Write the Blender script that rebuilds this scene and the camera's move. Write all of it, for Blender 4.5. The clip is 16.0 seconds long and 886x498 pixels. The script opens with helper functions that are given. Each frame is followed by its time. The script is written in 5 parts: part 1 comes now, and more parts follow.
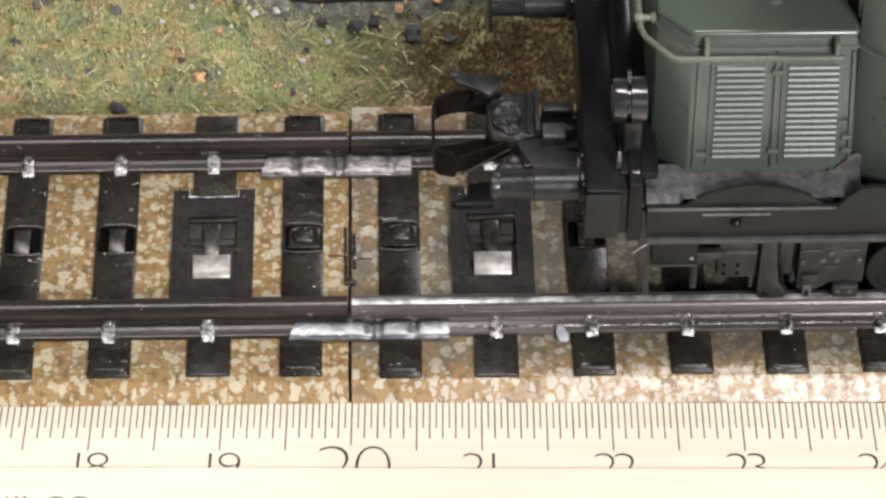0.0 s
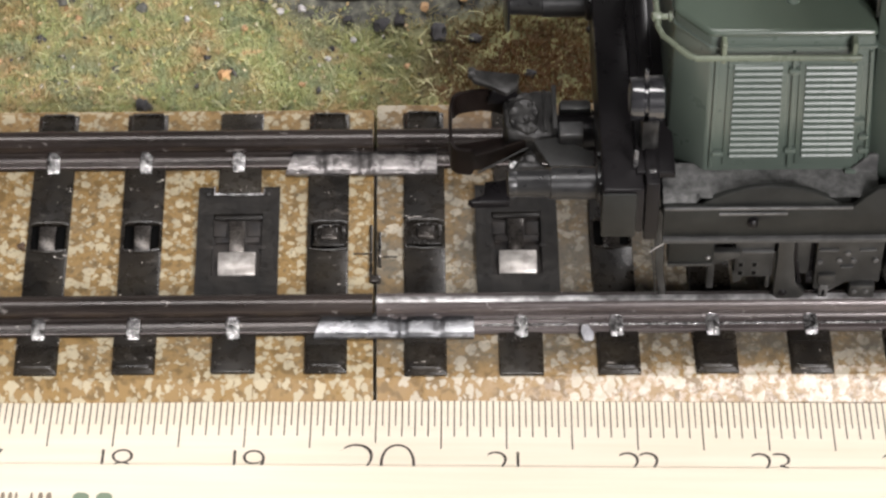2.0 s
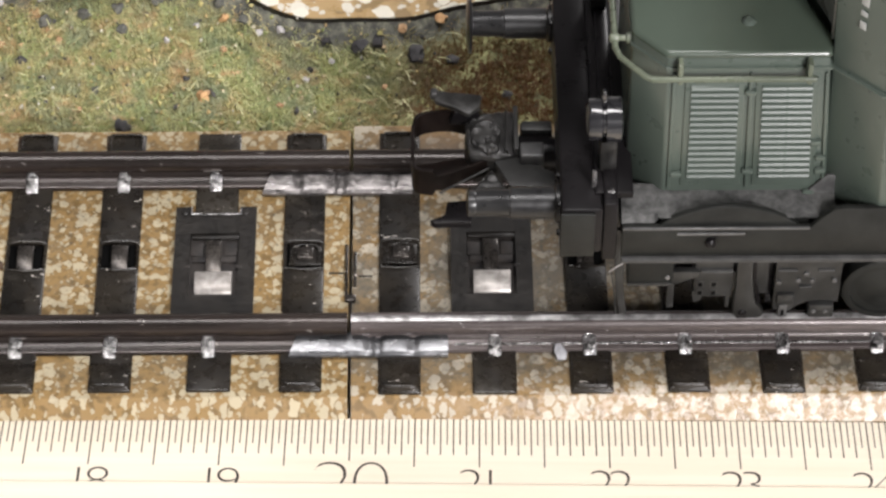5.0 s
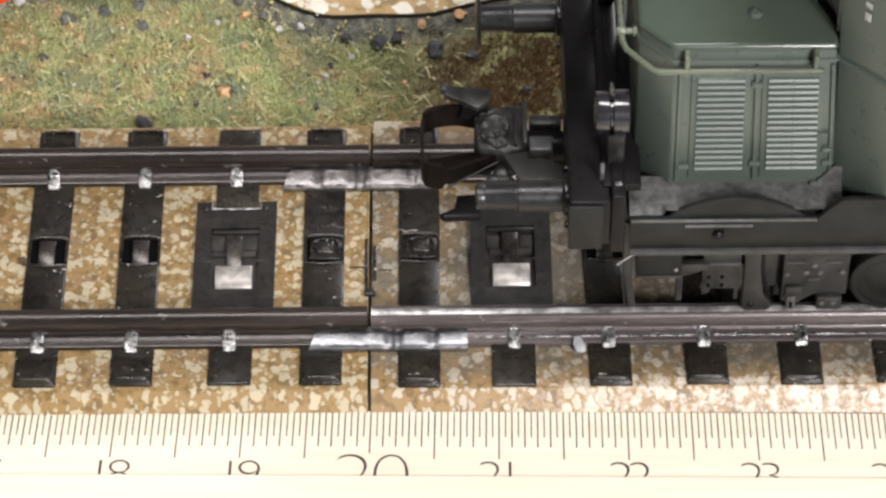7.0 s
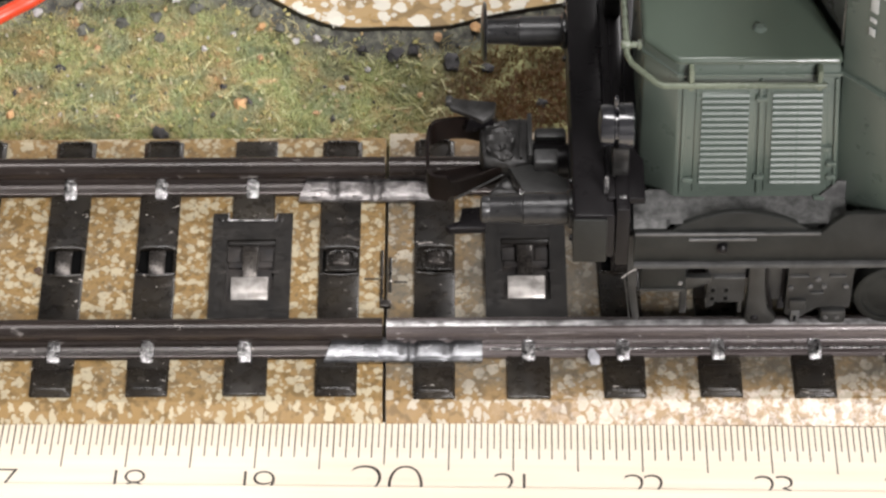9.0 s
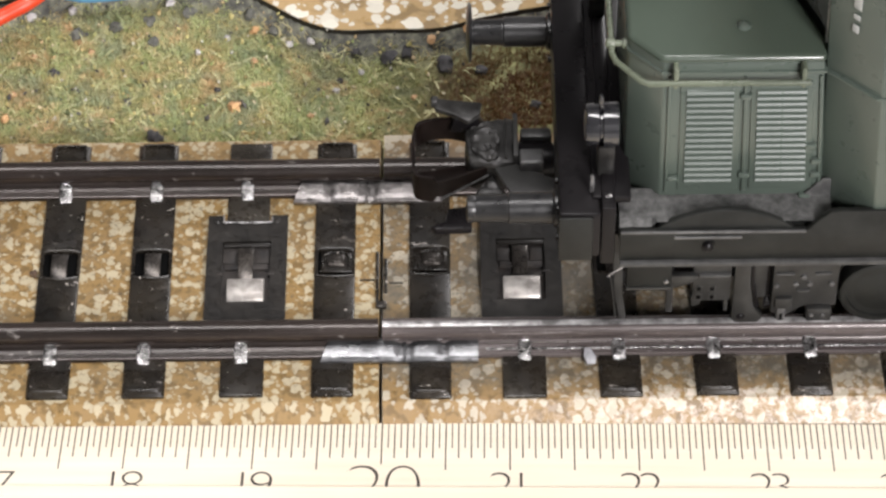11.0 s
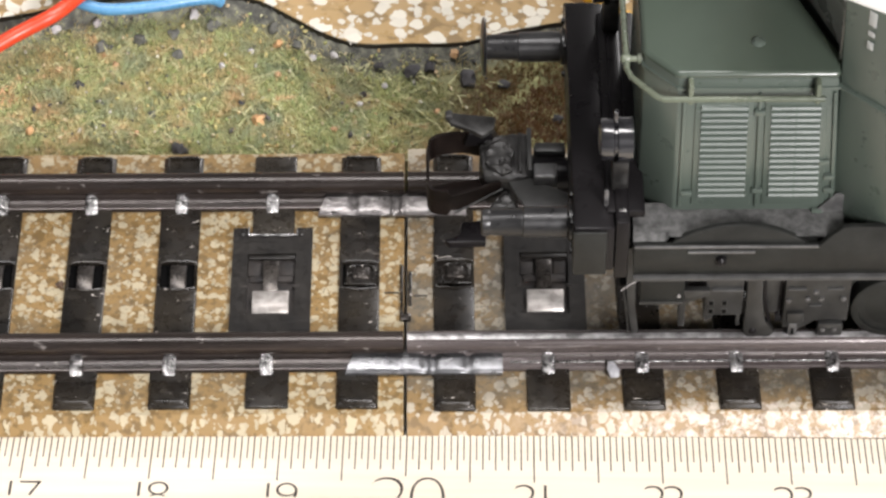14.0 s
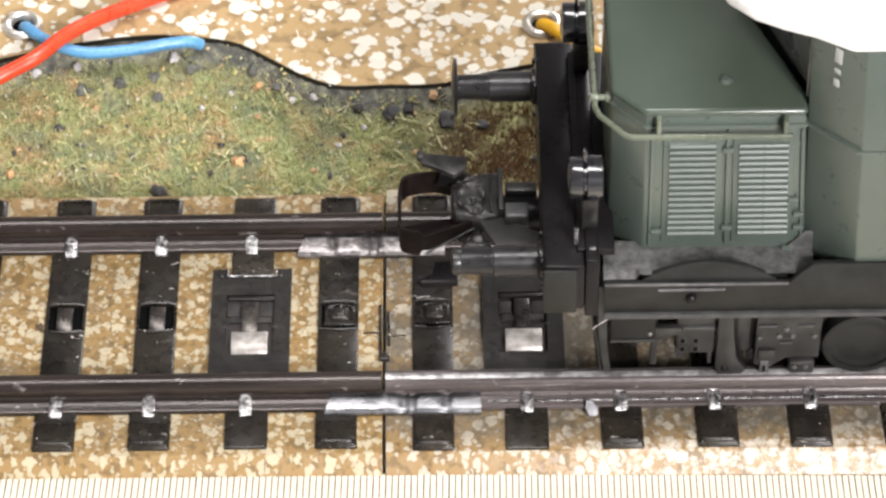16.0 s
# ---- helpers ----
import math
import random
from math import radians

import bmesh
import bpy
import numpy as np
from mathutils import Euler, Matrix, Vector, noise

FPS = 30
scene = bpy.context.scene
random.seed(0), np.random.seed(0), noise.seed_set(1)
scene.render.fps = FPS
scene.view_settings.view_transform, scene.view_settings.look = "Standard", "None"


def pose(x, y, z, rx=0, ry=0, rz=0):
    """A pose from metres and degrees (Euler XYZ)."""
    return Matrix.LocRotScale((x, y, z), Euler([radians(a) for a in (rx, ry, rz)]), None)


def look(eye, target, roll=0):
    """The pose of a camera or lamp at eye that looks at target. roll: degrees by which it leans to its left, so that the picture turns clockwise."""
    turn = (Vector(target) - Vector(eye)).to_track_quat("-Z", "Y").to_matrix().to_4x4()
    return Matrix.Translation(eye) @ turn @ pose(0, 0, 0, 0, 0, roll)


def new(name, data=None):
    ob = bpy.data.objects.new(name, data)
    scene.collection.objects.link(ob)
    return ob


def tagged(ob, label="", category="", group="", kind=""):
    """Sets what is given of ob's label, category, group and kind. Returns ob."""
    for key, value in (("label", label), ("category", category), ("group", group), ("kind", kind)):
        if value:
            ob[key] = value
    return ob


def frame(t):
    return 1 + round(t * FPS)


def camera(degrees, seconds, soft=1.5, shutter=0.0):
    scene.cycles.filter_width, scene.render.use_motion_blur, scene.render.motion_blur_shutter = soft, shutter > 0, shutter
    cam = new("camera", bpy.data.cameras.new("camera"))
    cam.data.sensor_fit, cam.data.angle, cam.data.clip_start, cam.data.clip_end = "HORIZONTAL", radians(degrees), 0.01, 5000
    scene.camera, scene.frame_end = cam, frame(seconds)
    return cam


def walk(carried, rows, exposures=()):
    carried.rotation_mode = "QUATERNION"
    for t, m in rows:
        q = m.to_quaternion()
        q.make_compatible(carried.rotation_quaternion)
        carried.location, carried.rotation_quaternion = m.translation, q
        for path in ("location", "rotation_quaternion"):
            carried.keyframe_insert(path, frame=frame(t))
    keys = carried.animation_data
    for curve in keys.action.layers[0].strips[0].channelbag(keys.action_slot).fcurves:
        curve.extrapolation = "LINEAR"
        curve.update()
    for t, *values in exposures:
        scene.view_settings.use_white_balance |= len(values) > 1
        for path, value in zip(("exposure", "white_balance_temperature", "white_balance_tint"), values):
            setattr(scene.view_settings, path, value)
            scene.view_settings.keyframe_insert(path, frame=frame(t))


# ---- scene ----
EXPOSURES = ((0.0, 0.09), (4.0, 0.11), (6.5, 0.16), (9.0, 0.21), (12.0, 0.20), (13.5, 0.25), (14.5, 0.37), (16.0, 0.52))
cam = camera(15.347, 16.0, soft=2.6)
walk(cam, [
    (0, pose(0.00401, -0.17882, 0.19441, 42.380, -0.050, -1.050)),
    (0.5, pose(0.00364, -0.17847, 0.19482, 42.204, 0.037, -1.047)),
    (1, pose(0.00283, -0.17880, 0.19477, 42.293, -0.014, -0.774)),
    (1.5, pose(0.00316, -0.17888, 0.19438, 42.329, -0.051, -0.616)),
    (2, pose(0.00347, -0.17899, 0.19414, 42.419, 0.008, -0.639)),
    (2.5, pose(0.00309, -0.17939, 0.19476, 42.386, 0.002, -0.707)),
    (3, pose(0.00334, -0.17926, 0.19450, 42.454, -0.133, -0.530)),
    (3.5, pose(0.00436, -0.17940, 0.19466, 42.596, -0.103, -0.512)),
    (4, pose(0.00417, -0.18012, 0.19505, 42.672, -0.062, -0.503)),
    (4.2, pose(0.00445, -0.18011, 0.19509, 42.737, -0.035, -0.580)),
    (6.3, pose(0.00690, -0.18183, 0.19548, 42.869, 0.209, -0.327)),
    (6.5, pose(0.00666, -0.18197, 0.19543, 42.849, 0.264, -0.350)),
    (7, pose(0.00641, -0.18217, 0.19548, 42.958, 0.485, -0.350)),
    (7.5, pose(0.00603, -0.18245, 0.19613, 42.967, 0.590, -0.245)),
    (8, pose(0.00613, -0.18264, 0.19570, 43.145, 0.469, 0.047)),
    (8.5, pose(0.00570, -0.18252, 0.19577, 43.193, 0.411, 0.218)),
    (9, pose(0.00619, -0.18272, 0.19606, 43.174, 0.457, -0.002)),
    (9.5, pose(0.00699, -0.18341, 0.19579, 43.342, 0.537, -0.220)),
    (9.7, pose(0.00593, -0.18335, 0.19535, 43.373, 0.576, -0.336)),
    (11.8, pose(0.00555, -0.18413, 0.19583, 43.460, 0.393, -0.461)),
    (12, pose(0.00563, -0.18369, 0.19595, 43.213, 0.296, -0.499)),
    (12.5, pose(0.00559, -0.18418, 0.19603, 43.178, 0.330, -0.448)),
    (13, pose(0.00402, -0.18418, 0.19588, 43.272, 0.300, -0.426)),
    (13.5, pose(0.00261, -0.18413, 0.19597, 43.329, 0.249, -0.259)),
    (14, pose(0.00316, -0.18490, 0.19652, 43.691, 0.262, -0.245)),
    (14.5, pose(0.00394, -0.18539, 0.19685, 44.046, 0.379, -0.417)),
    (15, pose(0.00460, -0.18578, 0.19657, 44.269, 0.502, -0.543)),
    (15.5, pose(0.00446, -0.18606, 0.19657, 44.404, 0.555, -0.515)),
    (16, pose(0.00498, -0.18594, 0.19651, 44.541, 0.530, -0.505)),
], exposures=EXPOSURES)
LOCO_TRAVEL = [(0, 0.00), (0.5, -0.20), (1, -0.30), (1.5, -0.46), (2, -0.68), (2.5, -0.84), (3, -0.93), (3.5, -1.13), (4, -1.28), (4.2, -1.35), (6.3, -2.07), (6.5, -2.14), (7, -2.39), (7.5, -2.63), (8, -2.78), (8.5, -2.98), (9, -3.20), (9.5, -3.39), (9.7, -3.46), (11.8, -4.22), (12, -4.29), (12.5, -4.43), (13, -4.57), (13.5, -4.67), (14, -4.81), (14.5, -4.94), (15, -5.08), (15.5, -5.19), (16, -5.27)]

M = 0.001                      # plan is in millimetres, the world in metres


# ---- world and lights ----
world = bpy.data.worlds.new("room_world")
scene.world = world
world.use_nodes = True
world.node_tree.nodes["Background"].inputs[0].default_value = (0.9, 0.95, 1.0, 1)
world.node_tree.nodes["Background"].inputs[1].default_value = 0.3


def area_lamp(name, eye, target, sx, sy, watts, colour):
    data = bpy.data.lights.new(name, "AREA")
    data.shape, data.size, data.size_y, data.energy, data.color = "RECTANGLE", sx, sy, watts, colour
    ob = new(name, data)
    ob.matrix_world = look(eye, target)
    return ob


area_lamp("work_lamp", (0.15, -0.312, 0.212), (0.035, 0.0, 0.0), 0.09, 0.09, 1.90, (1.0, 0.963, 0.972))
area_lamp("ceiling_lamp", (0.12, -0.05, 1.55), (0.0, 0.0, 0.0), 0.36, 1.2, 19.0, (1.0, 0.963, 0.962))
area_lamp("standing_lamp", (0.75, 1.55, 0.80), (0.0, 0.0, 0.0), 0.5, 0.4, 13.0, (1.0, 0.963, 0.962))


# ---- materials ----
def material(name, base, rough=0.5, metal=0.0, coat=0.0):
    m = bpy.data.materials.new(name)
    m.use_nodes = True
    p = m.node_tree.nodes["Principled BSDF"]
    p.inputs["Base Color"].default_value = (*base, 1)
    p.inputs["Roughness"].default_value = rough
    p.inputs["Metallic"].default_value = metal
    p.inputs["Coat Weight"].default_value = coat
    return m


def node(m, kind, **values):
    n = m.node_tree.nodes.new(kind)
    for key, value in values.items():
        n.inputs[key.replace("_", " ")].default_value = value
    return n


def link(m, a, b):
    m.node_tree.links.new(a, b)


def place_of(m, coords="Object", stretch=None):
    """Where a texture is read; "Varied" moves it from piece to piece, stretch draws it out along an axis."""
    tc = m.node_tree.nodes.new("ShaderNodeTexCoord")
    if coords == "Varied":
        info = m.node_tree.nodes.new("ShaderNodeObjectInfo")
        shift = m.node_tree.nodes.new("ShaderNodeVectorMath")
        shift.operation = "MULTIPLY_ADD"
        link(m, info.outputs["Random"], shift.inputs[0])
        shift.inputs[1].default_value = (0.31, 0.17, 0.23)
        link(m, tc.outputs["Object"], shift.inputs[2])
        out = shift.outputs[0]
    else:
        out = tc.outputs[coords]
    if stretch:
        mp = node(m, "ShaderNodeMapping", Scale=stretch)
        link(m, out, mp.inputs["Vector"])
        out = mp.outputs[0]
    return out


def noise_of(m, scale, detail=3.0, rough=0.5, distortion=0.0, coords="Object", stretch=None):
    n = node(m, "ShaderNodeTexNoise", Scale=scale, Detail=detail, Roughness=rough, Distortion=distortion)
    link(m, place_of(m, coords, stretch), n.inputs["Vector"])
    return n.outputs["Fac"]


def ramp(m, fac, stops):
    r = m.node_tree.nodes.new("ShaderNodeValToRGB")
    e = r.color_ramp.elements
    while len(e) < len(stops):
        e.new(0.5)
    for slot, (at, c) in zip(e, stops):
        slot.position = at
        slot.color = (*c, 1) if isinstance(c, tuple) else (c, c, c, 1)
    link(m, fac, r.inputs[0])
    return r.outputs[0]


def mix(m, fac, a, b, mode="MIX"):
    x = m.node_tree.nodes.new("ShaderNodeMix")
    x.data_type, x.blend_type = "RGBA", mode
    for slot, value in ((0, fac), (6, a), (7, b)):
        if isinstance(value, (int, float)):
            x.inputs[slot].default_value = value
        elif isinstance(value, tuple):
            x.inputs[slot].default_value = (*value, 1)
        else:
            link(m, value, x.inputs[slot])
    return x.outputs[2]


def bump(m, fac, strength, distance):
    b = node(m, "ShaderNodeBump", Strength=strength, Distance=distance)
    link(m, fac, b.inputs["Height"])
    link(m, b.outputs[0], m.node_tree.nodes["Principled BSDF"].inputs["Normal"])


def paint(m, colour=None, rough=None):
    p = m.node_tree.nodes["Principled BSDF"]
    if colour is not None:
        link(m, colour, p.inputs["Base Color"])
    if rough is not None:
        link(m, rough, p.inputs["Roughness"])
    return m


def worn(name, dark, light, scale, rough, metal=0.0, coords="Object", spread=0.12, relief=0.0, grain=0.15):
    """A surface that varies between two colours, with finer grain in its gloss."""
    m = material(name, dark, rough, metal)
    big = noise_of(m, scale, 4, 0.6, 0.2, coords)
    fine = noise_of(m, scale * 7, 3, 0.6, 0, coords)
    c = ramp(m, big, [(0.35, dark), (0.68, light)])
    c = mix(m, grain, c, ramp(m, fine, [(0.3, 0.25), (0.7, 1.0)]), "MULTIPLY")
    paint(m, c, ramp(m, fine, [(0.3, max(0.03, rough - spread)), (0.7, min(1, rough + spread))]))
    if relief:
        bump(m, fine, 0.4, relief)
    return m


def ballast_print(name, dirt, scale=1300.0, cream=(0.455, 0.392, 0.265), tan=(0.265, 0.172, 0.070), rust_and_shade=False):
    """Sheet metal printed with rounded cream flecks on tan; dirt 0 to 1 greys what lies between the sleeper ends, for
    grime and rail shade.
    """
    m = material(name, tan, 0.32)
    tc = m.node_tree.nodes.new("ShaderNodeTexCoord")
    wob = node(m, "ShaderNodeTexNoise", Scale=scale * 1.4, Detail=1.0)
    link(m, tc.outputs["Object"], wob.inputs["Vector"])
    push = m.node_tree.nodes.new("ShaderNodeVectorMath")
    push.operation = "MULTIPLY_ADD"
    link(m, wob.outputs["Color"], push.inputs[0])
    push.inputs[1].default_value = (0.00075, 0.00075, 0.0)
    link(m, tc.outputs["Object"], push.inputs[2])
    flat = node(m, "ShaderNodeMapping", Scale=(1, 1, 0))
    link(m, push.outputs[0], flat.inputs["Vector"])

    def blobs(size, low, high):
        v = node(m, "ShaderNodeTexVoronoi", Scale=size)
        link(m, flat.outputs[0], v.inputs["Vector"])
        sep = m.node_tree.nodes.new("ShaderNodeSeparateColor")
        link(m, v.outputs["Color"], sep.inputs[0])
        lim = node(m, "ShaderNodeMapRange")
        lim.inputs["To Min"].default_value, lim.inputs["To Max"].default_value = low, high
        link(m, sep.outputs[0], lim.inputs["Value"])
        less = m.node_tree.nodes.new("ShaderNodeMath")
        less.operation = "SUBTRACT"
        link(m, lim.outputs[0], less.inputs[0])
        link(m, v.outputs["Distance"], less.inputs[1])
        return ramp(m, less.outputs[0], [(0.0, 0.0), (0.05, 1.0)]), sep.outputs[1]

    big, pick = blobs(scale, -0.10, 0.74)
    small, _ = blobs(scale * 1.9, -0.25, 0.62)
    deep = ramp(m, noise_of(m, scale * 0.9, 2, 0.5, 0.3), [(0.40, 1.0), (0.50, 0.0)])
    c = mix(m, deep, tan, tuple(0.64 * v for v in tan))
    c = mix(m, small, c, tuple(0.82 * v for v in cream))
    c = mix(m, big, c, mix(m, pick, cream, tuple(0.86 * v for v in cream)))
    sep = m.node_tree.nodes.new("ShaderNodeSeparateXYZ")
    link(m, tc.outputs["Object"], sep.inputs[0])
    wide = m.node_tree.nodes.new("ShaderNodeMath")
    wide.operation = "ABSOLUTE"
    link(m, sep.outputs[1], wide.inputs[0])
    band = node(m, "ShaderNodeMapRange")
    band.inputs["From Min"].default_value, band.inputs["From Max"].default_value = 0.0124, 0.0147
    band.inputs["To Min"].default_value, band.inputs["To Max"].default_value = 1.0, 0.05
    link(m, wide.outputs[0], band.inputs["Value"])
    soot = noise_of(m, 190, 6, 0.7, 0.3)
    grey = ramp(m, soot, [(0.66 - 0.36 * dirt, 0.0), (0.86 - 0.30 * dirt, 0.30 + 0.5 * dirt)])
    gaps = ramp(m, big, [(0.0, 1.0), (1.0, 0.78)])
    grey = mix(m, 1.0, mix(m, 1.0, grey, gaps, "MULTIPLY"), band.outputs[0], "MULTIPLY")
    c = mix(m, grey, c, (0.10, 0.096, 0.08))
    # Soot that thickens along x; part of it paints the locomotive's shade.
    soot_shade_run = node(m, "ShaderNodeMapRange")
    soot_shade_run.inputs["From Min"].default_value, soot_shade_run.inputs["From Max"].default_value = 0.001, 0.027
    soot_shade_run.inputs["To Max"].default_value = 1.0 * dirt
    link(m, sep.outputs[0], soot_shade_run.inputs["Value"])
    oil_and_shade = mix(m, 1.0, ramp(m, noise_of(m, 620, 5, 0.7, 0.4), [(0.35, 0.25), (0.6, 1.0)]), soot_shade_run.outputs[0], "MULTIPLY")
    c = mix(m, mix(m, 1.0, mix(m, 1.0, oil_and_shade, gaps, "MULTIPLY"), band.outputs[0], "MULTIPLY"), c, (0.070, 0.062, 0.048))
    specks = ramp(m, noise_of(m, 2300, 3, 0.6), [(0.60 - 0.06 * dirt, 0.0), (0.68 - 0.06 * dirt, 0.45 + 0.3 * dirt)])
    specks = mix(m, 1.0, specks, band.outputs[0], "MULTIPLY")
    c = mix(m, specks, c, (0.07, 0.065, 0.05))
    if rust_and_shade:
        grit = ramp(m, noise_of(m, 1250, 5, 0.75, 0.6), [(0.56, 0.0), (0.66, 0.6)])
        c = mix(m, mix(m, 1.0, grit, mix(m, 1.0, band.outputs[0], soot_shade_run.outputs[0], "MULTIPLY"), "MULTIPLY"), c, (0.42, 0.40, 0.36))
        side = m.node_tree.nodes.new("ShaderNodeMath")
        side.operation = "LESS_THAN"
        side.inputs[1].default_value = -0.0141
        link(m, sep.outputs[1], side.inputs[0])
        along = node(m, "ShaderNodeMapRange")
        along.inputs["From Min"].default_value, along.inputs["From Max"].default_value = 0.006, 0.024
        link(m, sep.outputs[0], along.inputs["Value"])
        # Pale flecks paint the lamp's glare on the near right shoulder.
        lamp_glare = mix(m, 1.0, ramp(m, noise_of(m, 1500, 4, 0.65, 0.5), [(0.45, 0.0), (0.62, 0.5)]), mix(m, 1.0, side.outputs[0], along.outputs[0], "MULTIPLY"), "MULTIPLY")
        c = mix(m, lamp_glare, c, (0.72, 0.64, 0.57))
        far = node(m, "ShaderNodeVectorMath")
        far.operation = "DISTANCE"
        far.inputs[1].default_value = (0.0085, 0.0128, 0.0)
        link(m, tc.outputs["Object"], far.inputs[0])
        c = mix(m, ramp(m, far.outputs["Value"], [(0.002, 0.25), (0.006, 0.0)]), c, (0.20, 0.085, 0.02))
    paint(m, c, ramp(m, soot, [(0.3, 0.2), (0.7, 0.5)]))
    bump(m, big, 0.15, 0.00004)
    return m


BED_CLEAN = ballast_print("printed_tin_ballast", 0.42)
BED_DIRTY_SHADED = ballast_print("sooty_shaded_tin_ballast", 0.85, 1120.0, (0.47, 0.415, 0.32), (0.27, 0.175, 0.075), rust_and_shade=True)
BED_FAR = ballast_print("printed_tin_ballast_coarse", 0.0, 690.0, (0.72, 0.68, 0.58), (0.41, 0.285, 0.14))


def sleeper_lacquer():
    """Brown-black lacquer, rubbed grey here and there, with small bare chips."""
    m = material("sleeper_black_lacquer", (0.012, 0.010, 0.008), 0.3)
    c = ramp(m, noise_of(m, 260, 4, 0.6, 0.3, "Varied"), [(0.35, (0.006, 0.005, 0.004)), (0.68, (0.017, 0.0135, 0.010))])
    c = mix(m, ramp(m, noise_of(m, 230, 3, 0.6, 0.2, "Varied"), [(0.45, 0.0), (0.72, 0.35)]), c, (0.050, 0.042, 0.030))
    rub = noise_of(m, 700, 4, 0.7, 1.0, "Varied", (0.6, 1.6, 1))
    c = mix(m, ramp(m, rub, [(0.62, 0.0), (0.74, 0.55)]), c, (0.13, 0.115, 0.10))
    chip_at = noise_of(m, 1500, 2, 0.5, 1.4, "Varied", (0.7, 1.4, 1))
    c = mix(m, ramp(m, chip_at, [(0.715, 0.0), (0.735, 0.9)]), c, (0.50, 0.46, 0.42))
    paint(m, c, ramp(m, noise_of(m, 1200, 3, 0.6, 0, "Varied"), [(0.3, 0.20), (0.7, 0.40)]))
    bump(m, rub, 0.35, 0.00006)
    m.node_tree.nodes["Principled BSDF"].inputs["Specular IOR Level"].default_value = 0.42
    return m


def rail_steel(name, dark, light, bright, share_bright, rough):
    """Blackened rail steel drawn out along its length, with rubbed streaks and bare specks."""
    m = material(name, dark, rough, 0.3)
    c = ramp(m, noise_of(m, 120, 4, 0.6, 0.2, "Object", (0.5, 6, 6)), [(0.35, dark), (0.66, light)])
    streak = noise_of(m, 240, 5, 0.7, 0.5, "Object", (0.35, 7, 7))
    c = mix(m, ramp(m, streak, [(0.66 - share_bright, 0.0), (0.80 - share_bright, 0.7)]), c, bright)
    speck = noise_of(m, 1700, 3, 0.6, 0.6, "Object", (0.6, 1, 1))
    c = mix(m, ramp(m, speck, [(0.66 - share_bright * 0.3, 0.0), (0.73 - share_bright * 0.3, 0.7)]), c, bright)
    paint(m, c, ramp(m, streak, [(0.3, rough - 0.06), (0.7, rough + 0.10)]))
    bump(m, speck, 0.25, 0.00005)
    return m


def crumpled_sheet(name, dark, light, size, relief, rough):
    """Thin bright sheet: smooth fields broken by dents and fine scratches."""
    m = material(name, dark, rough, 0.85)
    field = noise_of(m, size, 4, 0.6, 0.8)
    scratch = noise_of(m, 900, 4, 0.7, 1.2, "Object", (0.5, 2.2, 1))
    c = ramp(m, field, [(0.36, dark), (0.64, light)])
    c = mix(m, ramp(m, scratch, [(0.62, 0.0), (0.74, 0.6)]), c, (0.80, 0.79, 0.79))
    c = mix(m, ramp(m, noise_of(m, 1500, 3, 0.6, 0.5), [(0.66, 0.0), (0.74, 0.8)]), c, (0.05, 0.05, 0.05))
    paint(m, c, ramp(m, scratch, [(0.3, rough - 0.08), (0.7, rough + 0.12)]))
    bump(m, field, 0.9, relief)
    return m


SLEEPER = sleeper_lacquer()
RAIL = rail_steel("blackened_steel_rail", (0.016, 0.012, 0.010), (0.042, 0.032, 0.028), (0.24, 0.22, 0.205), 0.02, 0.24)
RAIL_RUBBED = rail_steel("rubbed_dark_rail_steel", (0.066, 0.054, 0.052), (0.125, 0.106, 0.102), (0.58, 0.55, 0.545), 0.05, 0.25)
POLISHED = worn("polished_rail_top", (0.20, 0.193, 0.19), (0.74, 0.73, 0.725), 700, 0.40, 0.6, spread=0.12, grain=0.3)
RAIL_WORN = worn("rubbed_rail_steel", (0.22, 0.20, 0.19), (0.44, 0.42, 0.405), 200, 0.30, 0.85, spread=0.05)
BUFFER_BLACK = worn("satin_black_buffer", (0.009, 0.009, 0.0095), (0.020, 0.020, 0.020), 260, 0.34, 0.0, spread=0.08, grain=0.2)
HUB = worn("dusty_coupler_casting", (0.006, 0.0055, 0.005), (0.046, 0.045, 0.043), 750, 0.42, 0.2, relief=0.00006, grain=0.4)
SHEET = worn("dull_blackened_sheet", (0.026, 0.026, 0.025), (0.052, 0.052, 0.050), 420, 0.5, 0.2)
LAMP_BLACK = material("glossy_black_enamel", (0.014, 0.014, 0.016), 0.2, 0.0, 1.0)
LOOP = worn("brown_black_coupler", (0.005, 0.003, 0.0026), (0.012, 0.008, 0.0065), 500, 0.45)
# Matte black that paints the darkness inside holes.
HOLE_SHADE = material("painted_hole_shade", (0.003, 0.003, 0.003), 1.0)
HOLE_SHADE.node_tree.nodes["Principled BSDF"].inputs["Specular IOR Level"].default_value = 0.05
STUD = worn("contact_stud_steel", (0.025, 0.022, 0.02), (0.085, 0.075, 0.066), 900, 0.3, 0.6)
# Dark brown that paints the dimness inside the contact plate's window.
FLOOR_SHADE = worn("recess_shade_brown", (0.006, 0.005, 0.005), (0.03, 0.024, 0.02), 700, 0.7)
TAB = worn("bare_steel_tab", (0.26, 0.24, 0.22), (0.56, 0.53, 0.50), 900, 0.45, 0.5)
CLIP = worn("bright_worn_steel", (0.03, 0.028, 0.026), (0.76, 0.75, 0.745), 1500, 0.26, 0.8, "Varied", relief=0.00016, grain=0.35)
JOINER = crumpled_sheet("scuffed_steel_sheet", (0.12, 0.122, 0.127), (0.235, 0.238, 0.245), 220, 0.00012, 0.30)
